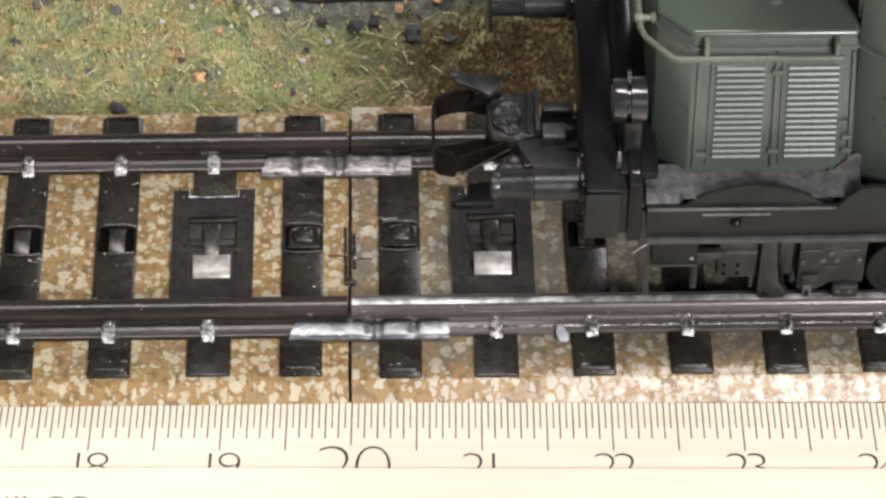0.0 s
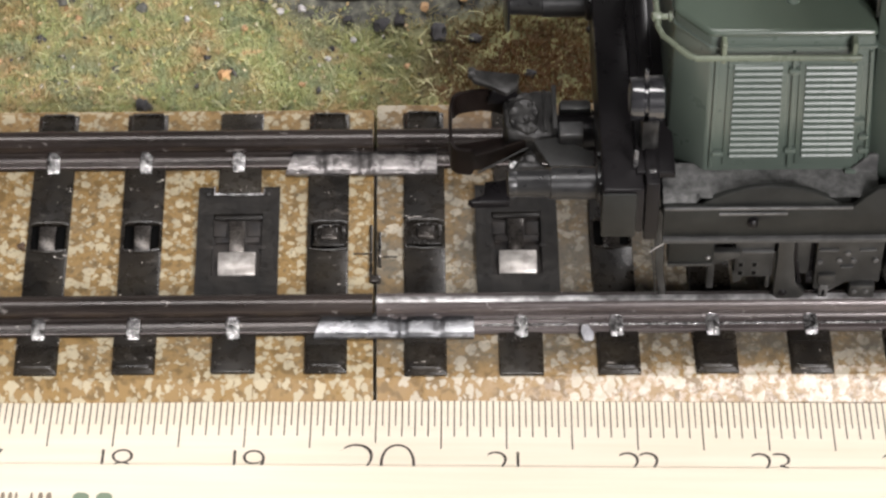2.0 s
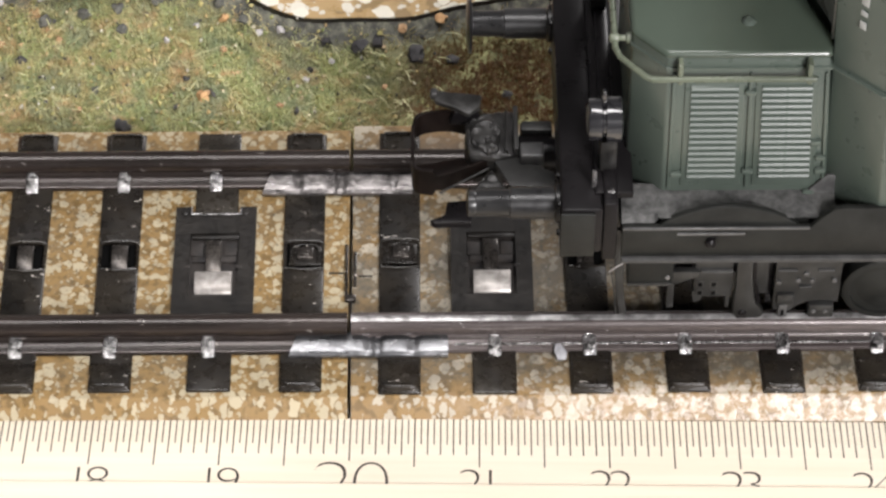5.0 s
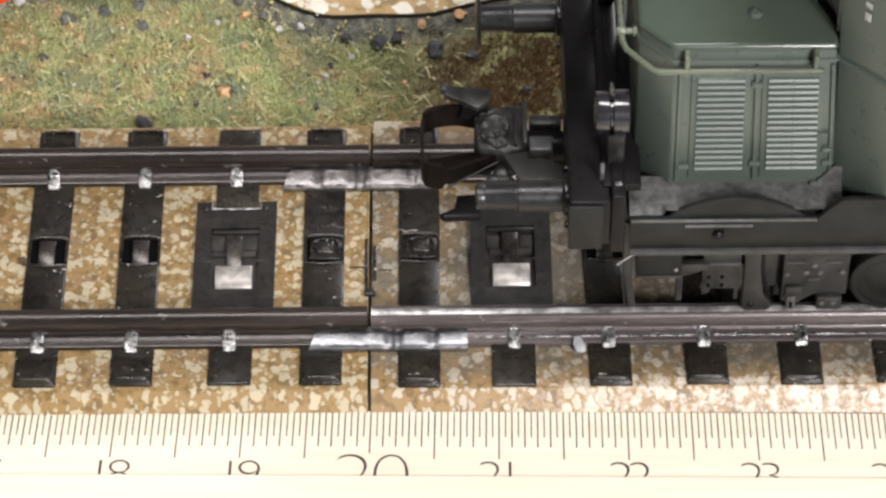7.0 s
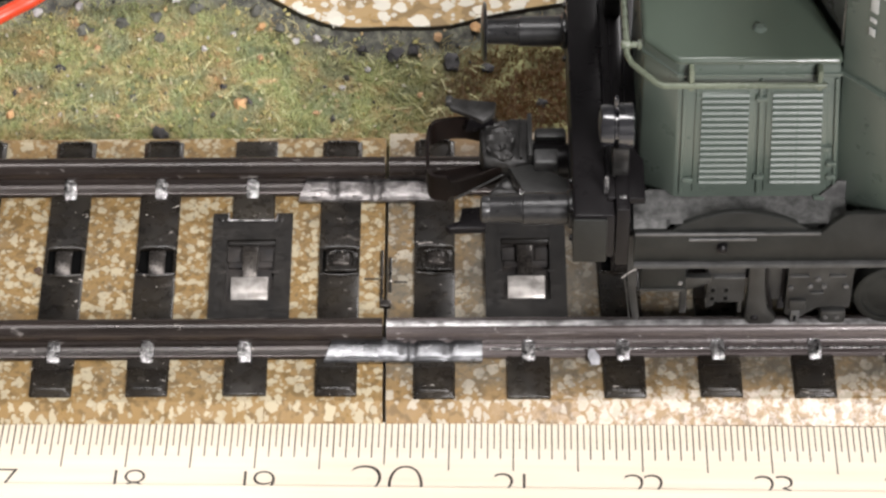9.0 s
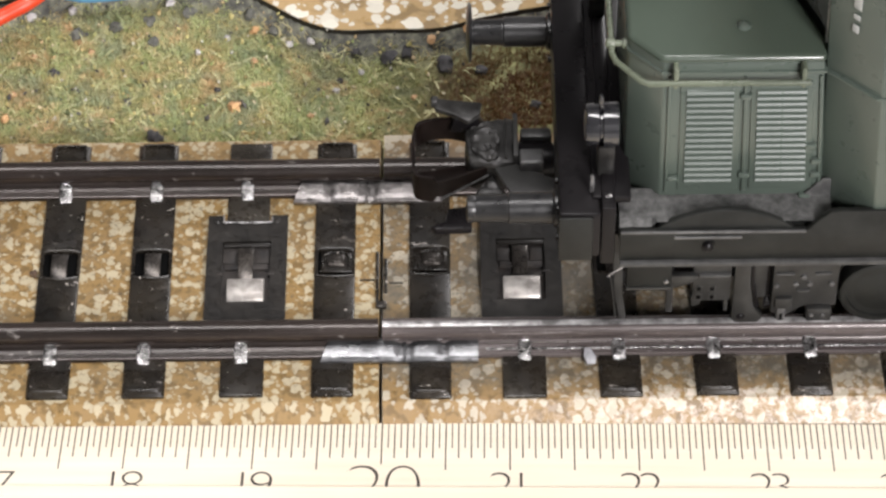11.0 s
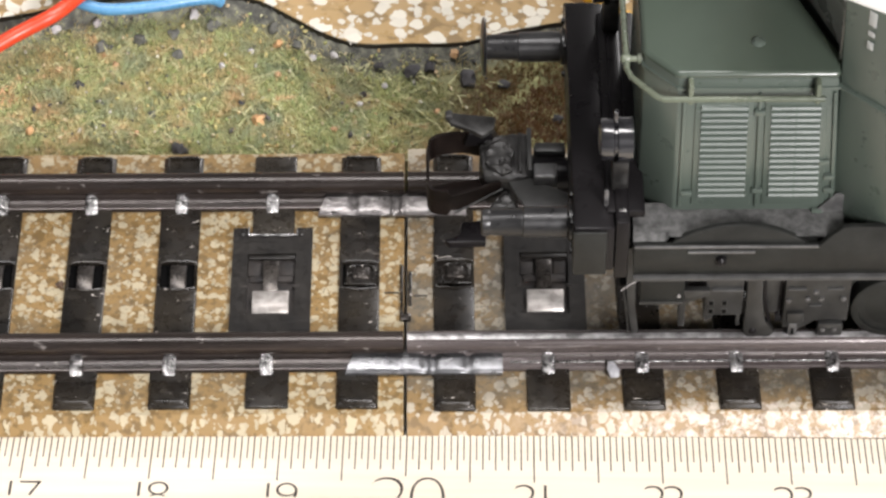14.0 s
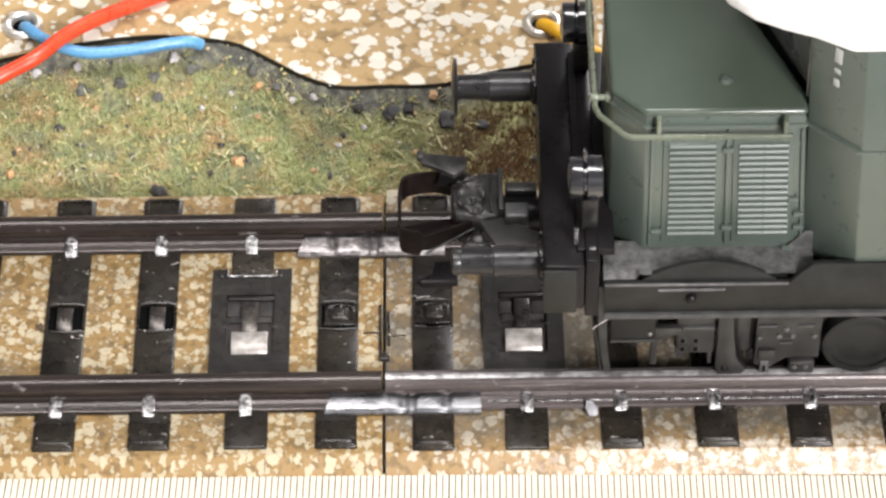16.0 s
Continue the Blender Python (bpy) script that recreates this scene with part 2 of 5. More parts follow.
JOINER_FAR = crumpled_sheet("crumpled_steel_sheet", (0.11, 0.103, 0.10), (0.225, 0.212, 0.207), 950, 0.00010, 0.32)
PLATE = worn("contact_plate_black", (0.008, 0.007, 0.006), (0.023, 0.020, 0.017), 500, 0.42, 0.1, relief=0.00003, grain=0.4)
GREEN = worn("green_lacquer", (0.066, 0.084, 0.070), (0.080, 0.101, 0.084), 70, 0.30, spread=0.04, grain=0.04)
GREEN_ROOF = worn("polished_green_lacquer", (0.051, 0.067, 0.051), (0.063, 0.081, 0.063), 70, 0.22, spread=0.04, grain=0.04)
GREEN_RAIL = worn("green_lacquered_wire", (0.075, 0.09, 0.064), (0.12, 0.138, 0.098), 120, 0.3, grain=0.05)
BLACK = worn("black_loco_lacquer", (0.0045, 0.004, 0.0045), (0.010, 0.009, 0.0095), 90, 0.30, spread=0.04, grain=0.05)
FRAME = worn("dusty_black_frame", (0.012, 0.0125, 0.0115), (0.022, 0.023, 0.021), 260, 0.46, grain=0.3)
# Paler grey that paints the light caught by ledge and cover tops.
LEDGE_HIGHLIGHT = worn("ledge_highlight_grey", (0.034, 0.034, 0.033), (0.072, 0.072, 0.07), 700, 0.7, grain=0.4)
FRAME.node_tree.nodes["Principled BSDF"].inputs["Specular IOR Level"].default_value = 0.2
# Frame black lightened to make up for weak light below the frame.
GEAR = worn("lightened_running_gear", (0.021, 0.021, 0.020), (0.046, 0.046, 0.044), 420, 0.44, 0.2, grain=0.35)
GREY_METAL = worn("dull_grey_metal", (0.065, 0.065, 0.065), (0.15, 0.15, 0.15), 500, 0.42, 0.4)
DUST = worn("grey_dust_on_black", (0.045, 0.045, 0.044), (0.135, 0.135, 0.13), 1100, 0.85, relief=0.00006, grain=0.6)
ROOF = worn("pale_grey_roof_paint", (0.72, 0.72, 0.70), (0.80, 0.80, 0.78), 90, 0.45)
WHITE = material("white_print", (0.38, 0.39, 0.375), 0.5)
CAB_GLASS = worn("grey_cab_window", (0.15, 0.158, 0.142), (0.19, 0.198, 0.18), 60, 0.3, grain=0.05)
PLATE_TAN = worn("dull_yellow_plate", (0.17, 0.18, 0.12), (0.24, 0.25, 0.17), 600, 0.45)
INK = material("dark_ink", (0.035, 0.028, 0.024), 0.6)
# Inks of the ruler's near marks, paled to paint the glare over them.
GREEN_INK = material("glare_paled_green_ink", (0.17, 0.22, 0.15), 0.6)
PALE_INK = material("glare_paled_grey_ink", (0.20, 0.165, 0.125), 0.6)
NICKEL = worn("nickel_eyelet", (0.60, 0.57, 0.50), (0.82, 0.79, 0.73), 900, 0.36, 0.8)
BLUE = worn("blue_wire_plastic", (0.10, 0.29, 0.53), (0.14, 0.36, 0.60), 300, 0.32)
RED = worn("red_wire_plastic", (0.72, 0.055, 0.02), (0.82, 0.085, 0.03), 300, 0.35)
YELLOW = worn("yellow_wire_plastic", (0.70, 0.36, 0.01), (0.80, 0.45, 0.02), 300, 0.35)
STONE_DARK = worn("dark_grey_stone", (0.026, 0.025, 0.027), (0.075, 0.072, 0.074), 1200, 0.8, relief=0.0001)
STONE_DUSTY = worn("dusty_grey_stone", (0.08, 0.08, 0.072), (0.17, 0.17, 0.145), 1200, 0.85, relief=0.0001)
STONE_ORANGE = worn("orange_clay_crumb", (0.50, 0.28, 0.13), (0.64, 0.42, 0.21), 1200, 0.8)
STONE_PALE = worn("pale_stone", (0.42, 0.40, 0.40), (0.66, 0.64, 0.62), 1200, 0.75, relief=0.0001)
STONE_CHIP = worn("grey_stone_chip", (0.22, 0.22, 0.235), (0.46, 0.46, 0.48), 900, 0.7, relief=0.00006)
STONE_TAN = worn("tan_stone", (0.40, 0.24, 0.12), (0.56, 0.38, 0.22), 1200, 0.8, relief=0.0001)
STRAW = worn("pale_straw_fibre", (0.48, 0.50, 0.25), (0.68, 0.64, 0.38), 300, 0.6)
WALL = worn("off_white_wall_paint", (0.64, 0.64, 0.64), (0.70, 0.70, 0.70), 3, 0.8)
TABLE = worn("grey_table_laminate", (0.30, 0.29, 0.28), (0.40, 0.39, 0.37), 20, 0.5)


def wood_of_ruler():
    m = material("varnished_pale_wood", (0.78, 0.62, 0.42), 0.32)
    tc = m.node_tree.nodes.new("ShaderNodeTexCoord")
    mp = node(m, "ShaderNodeMapping", Scale=(18, 420, 420))
    link(m, tc.outputs["Object"], mp.inputs["Vector"])
    n = node(m, "ShaderNodeTexNoise", Scale=2.0, Detail=5, Roughness=0.6, Distortion=0.2)
    link(m, mp.outputs[0], n.inputs["Vector"])
    c = ramp(m, n.outputs["Fac"], [(0.3, (0.72, 0.635, 0.50)), (0.7, (0.79, 0.715, 0.59))])
    c = mix(m, ramp(m, noise_of(m, 60, 4), [(0.4, 0.0), (0.8, 0.2)]), c, (0.68, 0.56, 0.42))
    paint(m, c, ramp(m, n.outputs["Fac"], [(0.3, 0.45), (0.7, 0.6)]))
    bump(m, n.outputs["Fac"], 0.15, 0.00004)
    return m


def grass_material():
    m = material("static_grass_fibre", (0.2, 0.2, 0.05), 0.6)
    geo = m.node_tree.nodes.new("ShaderNodeNewGeometry")
    c = ramp(m, geo.outputs["Random Per Island"], [
        (0.0, (0.24, 0.26, 0.12)), (0.25, (0.42, 0.43, 0.20)), (0.5, (0.53, 0.53, 0.28)),
        (0.68, (0.33, 0.37, 0.17)), (0.80, (0.62, 0.60, 0.36)), (0.92, (0.64, 0.57, 0.36)), (0.98, (0.60, 0.32, 0.14)), (1.0, (0.06, 0.06, 0.06))])
    tuft = ramp(m, noise_of(m, 330, 3, 0.55, 0.9), [
        (0.28, (0.13, 0.17, 0.10)), (0.38, (0.29, 0.36, 0.17)), (0.46, (0.46, 0.49, 0.24)), (0.53, (0.30, 0.38, 0.17)), (0.60, (0.56, 0.55, 0.31)), (0.68, (0.54, 0.40, 0.22)), (0.75, (0.66, 0.48, 0.29))])
    c = mix(m, 0.88, c, tuft)
    patch = noise_of(m, 210, 5, 0.7, 0.4)
    c = mix(m, ramp(m, patch, [(0.46, 0.0), (0.64, 0.75)]), c, (0.47, 0.34, 0.18))
    cool = noise_of(m, 260, 3, 0.6, 0.6)
    c = mix(m, ramp(m, cool, [(0.50, 0.0), (0.64, 0.7)]), c, (0.25, 0.31, 0.20))
    tc = m.node_tree.nodes.new("ShaderNodeTexCoord")
    far = node(m, "ShaderNodeVectorMath")
    far.operation = "DISTANCE"
    far.inputs[1].default_value = (0.0138, 0.0222, -0.004)
    link(m, tc.outputs["Object"], far.inputs[0])
    # Brown ground patch, darkened further to paint the locomotive's shadow.
    rust_and_shade = ramp(m, far.outputs["Value"], [(0.0062, 0.97), (0.0100, 0.7), (0.0135, 0.0)])
    c = mix(m, 1.0, c, (1.32, 1.25, 1.30), "MULTIPLY")
    c = mix(m, rust_and_shade, c, (0.105, 0.044, 0.009))
    paint(m, c)
    thin = m.node_tree.nodes.new("ShaderNodeBsdfTranslucent")
    link(m, c, thin.inputs["Color"])
    both = m.node_tree.nodes.new("ShaderNodeMixShader")
    both.inputs[0].default_value = 0.42
    link(m, m.node_tree.nodes["Principled BSDF"].outputs[0], both.inputs[1])
    link(m, thin.outputs[0], both.inputs[2])
    link(m, both.outputs[0], m.node_tree.nodes["Material Output"].inputs["Surface"])
    return m


def soil_material():
    m = material("sooty_soil_scatter", (0.1, 0.09, 0.05), 0.85)
    a = noise_of(m, 420, 5, 0.7, 0.3)
    c = ramp(m, a, [(0.25, (0.05, 0.05, 0.03)), (0.42, (0.17, 0.17, 0.075)), (0.55, (0.28, 0.28, 0.13)), (0.72, (0.42, 0.34, 0.19))])
    tc = m.node_tree.nodes.new("ShaderNodeTexCoord")
    sep = m.node_tree.nodes.new("ShaderNodeSeparateXYZ")
    link(m, tc.outputs["Object"], sep.inputs[0])
    rise = node(m, "ShaderNodeMapRange")
    rise.inputs["From Min"].default_value, rise.inputs["From Max"].default_value = -0.0039, -0.0030
    link(m, sep.outputs[2], rise.inputs["Value"])
    sooty = ramp(m, noise_of(m, 900, 5, 0.7), [(0.30, (0.03, 0.03, 0.03)), (0.5, (0.10, 0.10, 0.085)), (0.62, (0.20, 0.20, 0.15)), (0.75, (0.34, 0.33, 0.30))])
    c = mix(m, rise.outputs[0], c, sooty)
    paint(m, c)
    bump(m, a, 0.6, 0.0004)
    return m


BUFFER_BLACK.node_tree.nodes["Principled BSDF"].inputs["Specular IOR Level"].default_value = 0.42
for dull in (BLACK, LOOP):
    dull.node_tree.nodes["Principled BSDF"].inputs["Specular IOR Level"].default_value = 0.15
WOOD, GRASS, SOIL = wood_of_ruler(), grass_material(), soil_material()


# ---- mesh helpers (millimetres in, metres out) ----
def to_mesh(name, bm, mat, smooth=False, angle=35):
    bmesh.ops.scale(bm, vec=(M, M, M), verts=bm.verts)
    bmesh.ops.recalc_face_normals(bm, faces=bm.faces)
    me = bpy.data.meshes.new(name)
    bm.to_mesh(me)
    bm.free()
    if mat:
        me.materials.append(mat)
    if smooth:
        me.shade_smooth()
        me.set_sharp_from_angle(angle=radians(angle))
    return me


def part(name, bm, mat, parent=None, label="", smooth=True):
    ob = new(name, to_mesh(name, bm, mat, smooth))
    if parent:
        ob.parent = parent
    if label:
        tagged(ob, label)
    return ob


def thing(name, label, category, group="", kind=""):
    return tagged(new(name), label, category, group, kind)


def box(x0, x1, y0, y1, z0, z1, bevel=0.0, seg=2, bm=None):
    b = bmesh.new()
    bmesh.ops.create_cube(b, size=1)
    for v in b.verts:
        v.co = Vector((x0 + (v.co.x + 0.5) * (x1 - x0), y0 + (v.co.y + 0.5) * (y1 - y0), z0 + (v.co.z + 0.5) * (z1 - z0)))
    if bevel:
        bmesh.ops.bevel(b, geom=b.edges[:], offset=bevel, segments=seg, affect="EDGES", profile=0.5)
    return join(bm, b)


def join(bm, b):
    if bm is None:
        return b
    tmp = bpy.data.meshes.new("tmp")
    b.to_mesh(tmp)
    b.free()
    bm.from_mesh(tmp)
    bpy.data.meshes.remove(tmp)
    return bm


def prism(points, z0, z1, axis="z", bevel=0.0, bm=None, seg=2):
    """A polygon pushed along an axis. axis z: points (x, y); axis y: points (x, z); axis x: points (y, z)."""
    b = bmesh.new()

    def put(p, w):
        return {"z": (p[0], p[1], w), "y": (p[0], w, p[1]), "x": (w, p[0], p[1])}[axis]

    low = [b.verts.new(put(p, z0)) for p in points]
    high = [b.verts.new(put(p, z1)) for p in points]
    n = len(points)
    b.faces.new(low), b.faces.new(high)
    for i in range(n):
        b.faces.new((low[i], low[(i + 1) % n], high[(i + 1) % n], high[i]))
    bmesh.ops.recalc_face_normals(b, faces=b.faces)
    if bevel:
        sharp = [e for e in b.edges if len(e.link_faces) == 2 and e.calc_face_angle(0) > 0.5]
        bmesh.ops.bevel(b, geom=sharp, offset=bevel, segments=seg, affect="EDGES", profile=0.5)
    return join(bm, b)


def lathe(profile, centre, axis="x", steps=24, bm=None):
    """profile: (along, radius) pairs turned round an axis through centre."""
    b = bmesh.new()
    rings = []
    for along, r in profile:
        ring = []
        for i in range(steps):
            a = 2 * math.pi * i / steps
            c, s = r * math.cos(a), r * math.sin(a)
            p = {"x": (along, c, s), "y": (c, along, s), "z": (c, s, along)}[axis]
            ring.append(b.verts.new(Vector(p) + Vector(centre)))
        rings.append(ring)
    for r0, r1 in zip(rings, rings[1:]):
        for i in range(steps):
            b.faces.new((r0[i], r0[(i + 1) % steps], r1[(i + 1) % steps], r1[i]))
    b.faces.new(rings[0]), b.faces.new(rings[-1])
    return join(bm, b)


def smooth_path(points, per=8):
    """Catmull-Rom through the points."""
    pts = [Vector(p) for p in points]
    pts = [pts[0] * 2 - pts[1]] + pts + [pts[-1] * 2 - pts[-2]]
    out = []
    for i in range(1, len(pts) - 2):
        p0, p1, p2, p3 = pts[i - 1:i + 3]
        for k in range(per):
            t = k / per
            out.append(0.5 * ((2 * p1) + (p2 - p0) * t + (2 * p0 - 5 * p1 + 4 * p2 - p3) * t * t + (3 * p1 - p0 - 3 * p2 + p3) * t ** 3))
    return out + [pts[-2]]


def tube(points, radius, steps=12, per=8, bm=None, curved=True):
    line = smooth_path(points, per) if curved else [Vector(p) for p in points]
    b = bmesh.new()
    rings = []
    for i, p in enumerate(line):
        d = (line[min(i + 1, len(line) - 1)] - line[max(i - 1, 0)]).normalized()
        side = d.cross(Vector((0, 0, 1)))
        side = side.normalized() if side.length > 1e-3 else Vector((1, 0, 0))
        up = side.cross(d)
        rings.append([b.verts.new(p + radius * (math.cos(a) * side + math.sin(a) * up)) for a in (2 * math.pi * k / steps for k in range(steps))])
    for r0, r1 in zip(rings, rings[1:]):
        for i in range(steps):
            b.faces.new((r0[i], r0[(i + 1) % steps], r1[(i + 1) % steps], r1[i]))
    b.faces.new(rings[0]), b.faces.new(rings[-1])
    return join(bm, b)


def pebble(size, seed, flat=0.75):
    b = bmesh.new()
    bmesh.ops.create_icosphere(b, subdivisions=2, radius=size / 2)
    for v in b.verts:
        n = noise.noise(v.co * (2.6 / size) + Vector((seed * 7.3, 0, 0)))
        v.co *= 1 + 0.8 * n
        v.co.z *= flat
    return b


def share(name, mesh, parent, m, label=""):
    ob = new(name, mesh)
    ob.parent = parent
    ob.matrix_basis = m
    if label:
        tagged(ob, label)
    return ob


def at(x, y, z=0, rx=0, ry=0, rz=0):
    return pose(x * M, y * M, z * M, rx, ry, rz)


# ---- the room and the table ----
def shell(name, x0, x1, y0, y1, z0, z1, mat):
    return tagged(part(name, box(x0, x1, y0, y1, z0, z1), mat, smooth=False), kind="structure")


shell("floor", -2000, 2000, -2000, 2000, -800, -755, TABLE)
shell("wall_north", -2000, 2000, 2000, 2100, -755, 1700, WALL)
shell("wall_south", -2000, 2000, -2100, -2000, -755, 1700, WALL)
shell("wall_east", 2000, 2100, -2000, 2000, -755, 1700, WALL)
shell("wall_west", -2100, -2000, -2000, 2000, -755, 1700, WALL)
shell("ceiling", -2000, 2000, -2000, 2000, 1700, 1800, WALL)

table = thing("table", "grey laminate table under the model layout", "table")
part("tabletop", box(-500, 500, -300, 500, -33, -5, 2), TABLE, table)
for sx in (-460, 460):
    for sy in (-260, 460):
        part("leg", box(sx - 25, sx + 25, sy - 25, sy + 25, -755, -33, 2), TABLE, table)

# ---- grass strip ----
GZ = -5.0


def edge_of_far_bed(x):
    """The wavy near edge of the far bed."""
    knots = [(-120, 22), (-60, 28), (-34.7, 33.6), (-28.2, 35.5), (-22.2, 36.5), (-17.8, 36.3), (-13.4, 35.3), (-10.3, 33.1), (-7.2, 30.8),
             (-4.2, 29.5), (-0.2, 29.5), (4.9, 29.6), (8.4, 30.8), (13.5, 32.1), (25, 34), (60, 36), (140, 38)]
    for k, ((xa, ya), (xb, yb)) in enumerate(zip(knots, knots[1:])):
        if xa <= x <= xb:
            (xl, yl), (xr, yr) = knots[max(k - 1, 0)], knots[min(k + 2, len(knots) - 1)]
            h, t = xb - xa, (x - xa) / (xb - xa)
            ma, mb = (yb - yl) / (xb - xl), (yr - ya) / (xr - xa)
            return ya * (2 * t ** 3 - 3 * t * t + 1) + ma * h * (t ** 3 - 2 * t * t + t) + yb * (3 * t * t - 2 * t ** 3) + mb * h * (t ** 3 - t * t)
    return knots[0][1] if x < knots[0][0] else knots[-1][1]


def soil_height(x, y):
    inside = edge_of_far_bed(x) - y
    if inside < -1.5:
        return GZ + 0.3
    rough = min(1.0, max(0.0, inside / 2.5))
    return GZ + 0.9 + 2.52 * math.exp(-max(0.0, inside) / 1.3) + rough * (0.5 * noise.noise(Vector((x * 0.13, y * 0.13, 0))) + 0.25 * noise.noise(Vector((x * 0.6, y * 0.6, 3))))


def grass_strip():
    b = bmesh.new()
    nx, ny = 210, 60
    grid = [[b.verts.new((x, y, soil_height(x, y))) for y in np.linspace(13.5, 42, ny)] for x in np.linspace(-70, 80, nx)]
    for i in range(nx - 1):
        for j in range(ny - 1):
            b.faces.new((grid[i][j], grid[i + 1][j], grid[i + 1][j + 1], grid[i][j + 1]))
    part_soil = part("soil", b, SOIL)
    tagged(part_soil, "sooty brown and green scatter ground", "ground", kind="structure")
    rng = random.Random(4)
    verts, faces, straws = [], [], []
    while len(faces) < 220000:
        x, y = rng.uniform(-48, 52), rng.uniform(14.6, 37)
        edge = edge_of_far_bed(x)
        if y > edge + 0.5:
            continue
        clump = noise.noise(Vector((x * 0.35, y * 0.35, 9)))
        if clump < -0.25 and rng.random() < 0.6:
            continue
        if edge - y < 0.5 or edge - y < 3.6 and rng.random() < 0.9 - 0.22 * (edge - y):
            continue
        z = soil_height(x, y) - 0.1
        length, turn, lean = rng.uniform(0.3, 0.85) * (1 + 0.3 * clump), rng.uniform(0, 2 * math.pi), rng.uniform(0.2, 1.35)
        if rng.random() < 0.05:
            length, lean = length * 2.2, lean * 0.5 + 0.8
        wide = rng.uniform(0.035, 0.075)
        dx, dy, dz = math.cos(turn) * math.sin(lean), math.sin(turn) * math.sin(lean), math.cos(lean)
        sx, sy = -math.sin(turn) * wide, math.cos(turn) * wide
        k = len(verts)
        verts += [(x - sx, y - sy, z), (x + sx, y + sy, z),
                  (x + dx * length * 0.6 + sx * 0.8, y + dy * length * 0.6 + sy * 0.8, z + dz * length * 0.65),
                  (x + dx * length * 0.6 - sx * 0.8, y + dy * length * 0.6 - sy * 0.8, z + dz * length * 0.65),
                  (x + dx * length, y + dy * length, z + dz * length * 0.9)]
        faces += [(k, k + 1, k + 2, k + 3), (k + 3, k + 2, k + 4)]
    for _ in range(560):
        x, y = rng.uniform(-48, 52), rng.uniform(15.2, 31)
        if y > edge_of_far_bed(x) - 1.5 or x > 8:
            continue
        z, turn, length = soil_height(x, y) + rng.uniform(0.45, 0.75), rng.choice((-0.9, -0.8, 0.2, 0.7, 2.4)) + rng.uniform(-0.5, 0.5), rng.uniform(0.8, 2.1)
        dx, dy, w = math.cos(turn) * length, math.sin(turn) * length, rng.uniform(0.026, 0.046)
        sx, sy = -math.sin(turn) * w, math.cos(turn) * w
        k = len(verts)
        verts += [(x - sx, y - sy, z), (x + sx, y + sy, z), (x + dx * 0.5 + sx, y + dy * 0.5 + sy, z + 0.22), (x + dx * 0.5 - sx, y + dy * 0.5 - sy, z + 0.22), (x + dx, y + dy, z + 0.1)]
        straws += [len(faces), len(faces) + 1]
        faces += [(k, k + 1, k + 2, k + 3), (k + 3, k + 2, k + 4)]
    me = bpy.data.meshes.new("grass")
    me.from_pydata([(a * M, c * M, d * M) for a, c, d in verts], [], faces)
    me.materials.append(GRASS)
    me.materials.append(STRAW)
    for f in straws:
        me.polygons[f].material_index = 1
    tagged(new("grass", me), "matted olive and yellow static grass fibres", "grass", kind="stuff")


grass_strip()


def scatter_flakes():
    """Coloured foam crumbs and chips lying among the fibres."""
    m = material("foam_crumbs", (0.3, 0.2, 0.1), 0.8)
    geo = m.node_tree.nodes.new("ShaderNodeNewGeometry")
    paint(m, ramp(m, geo.outputs["Random Per Island"], [
        (0.0, (0.05, 0.05, 0.05)), (0.16, (0.09, 0.085, 0.08)), (0.22, (0.34, 0.30, 0.12)), (0.42, (0.52, 0.46, 0.20)), (0.58, (0.26, 0.33, 0.12)),
        (0.74, (0.56, 0.42, 0.20)), (0.84, (0.58, 0.42, 0.24)), (0.92, (0.62, 0.56, 0.40)), (1.0, (0.55, 0.54, 0.50))]))
    rng = random.Random(12)
    verts, faces = [], []
    while len(verts) < 6 * 800:
        x, y = rng.uniform(-48, 52), rng.uniform(14.8, 37)
        edge = edge_of_far_bed(x)
        if y > edge - 0.2 or x > 7:
            continue
        size = rng.uniform(0.10, 0.26) * (1.5 if rng.random() < 0.12 else 1)
        z = soil_height(x, y) + rng.uniform(0.1, 0.5)
        turn = Euler((rng.uniform(0, 6), rng.uniform(0, 6), rng.uniform(0, 6)))
        k = len(verts)
        for d in ((1.3, 0, 0), (-1.0, 0.2, 0), (0, 0.8, 0), (0, -0.9, 0), (0, 0, 0.6), (0.2, 0, -0.6)):
            p = Vector(d) * size
            p.rotate(turn)
            verts.append(((x + p.x) * M, (y + p.y) * M, (z + p.z) * M))
        for i, j in ((0, 2), (2, 1), (1, 3), (3, 0)):
            faces += [(k + i, k + j, k + 4), (k + j, k + i, k + 5)]
    me = bpy.data.meshes.new("scatter_flakes")
    me.from_pydata(verts, [], faces)
    me.materials.append(m)
    tagged(new("scatter_flakes", me), "tan, orange and dark foam crumbs among the grass", "scatter", kind="stuff")


scatter_flakes()


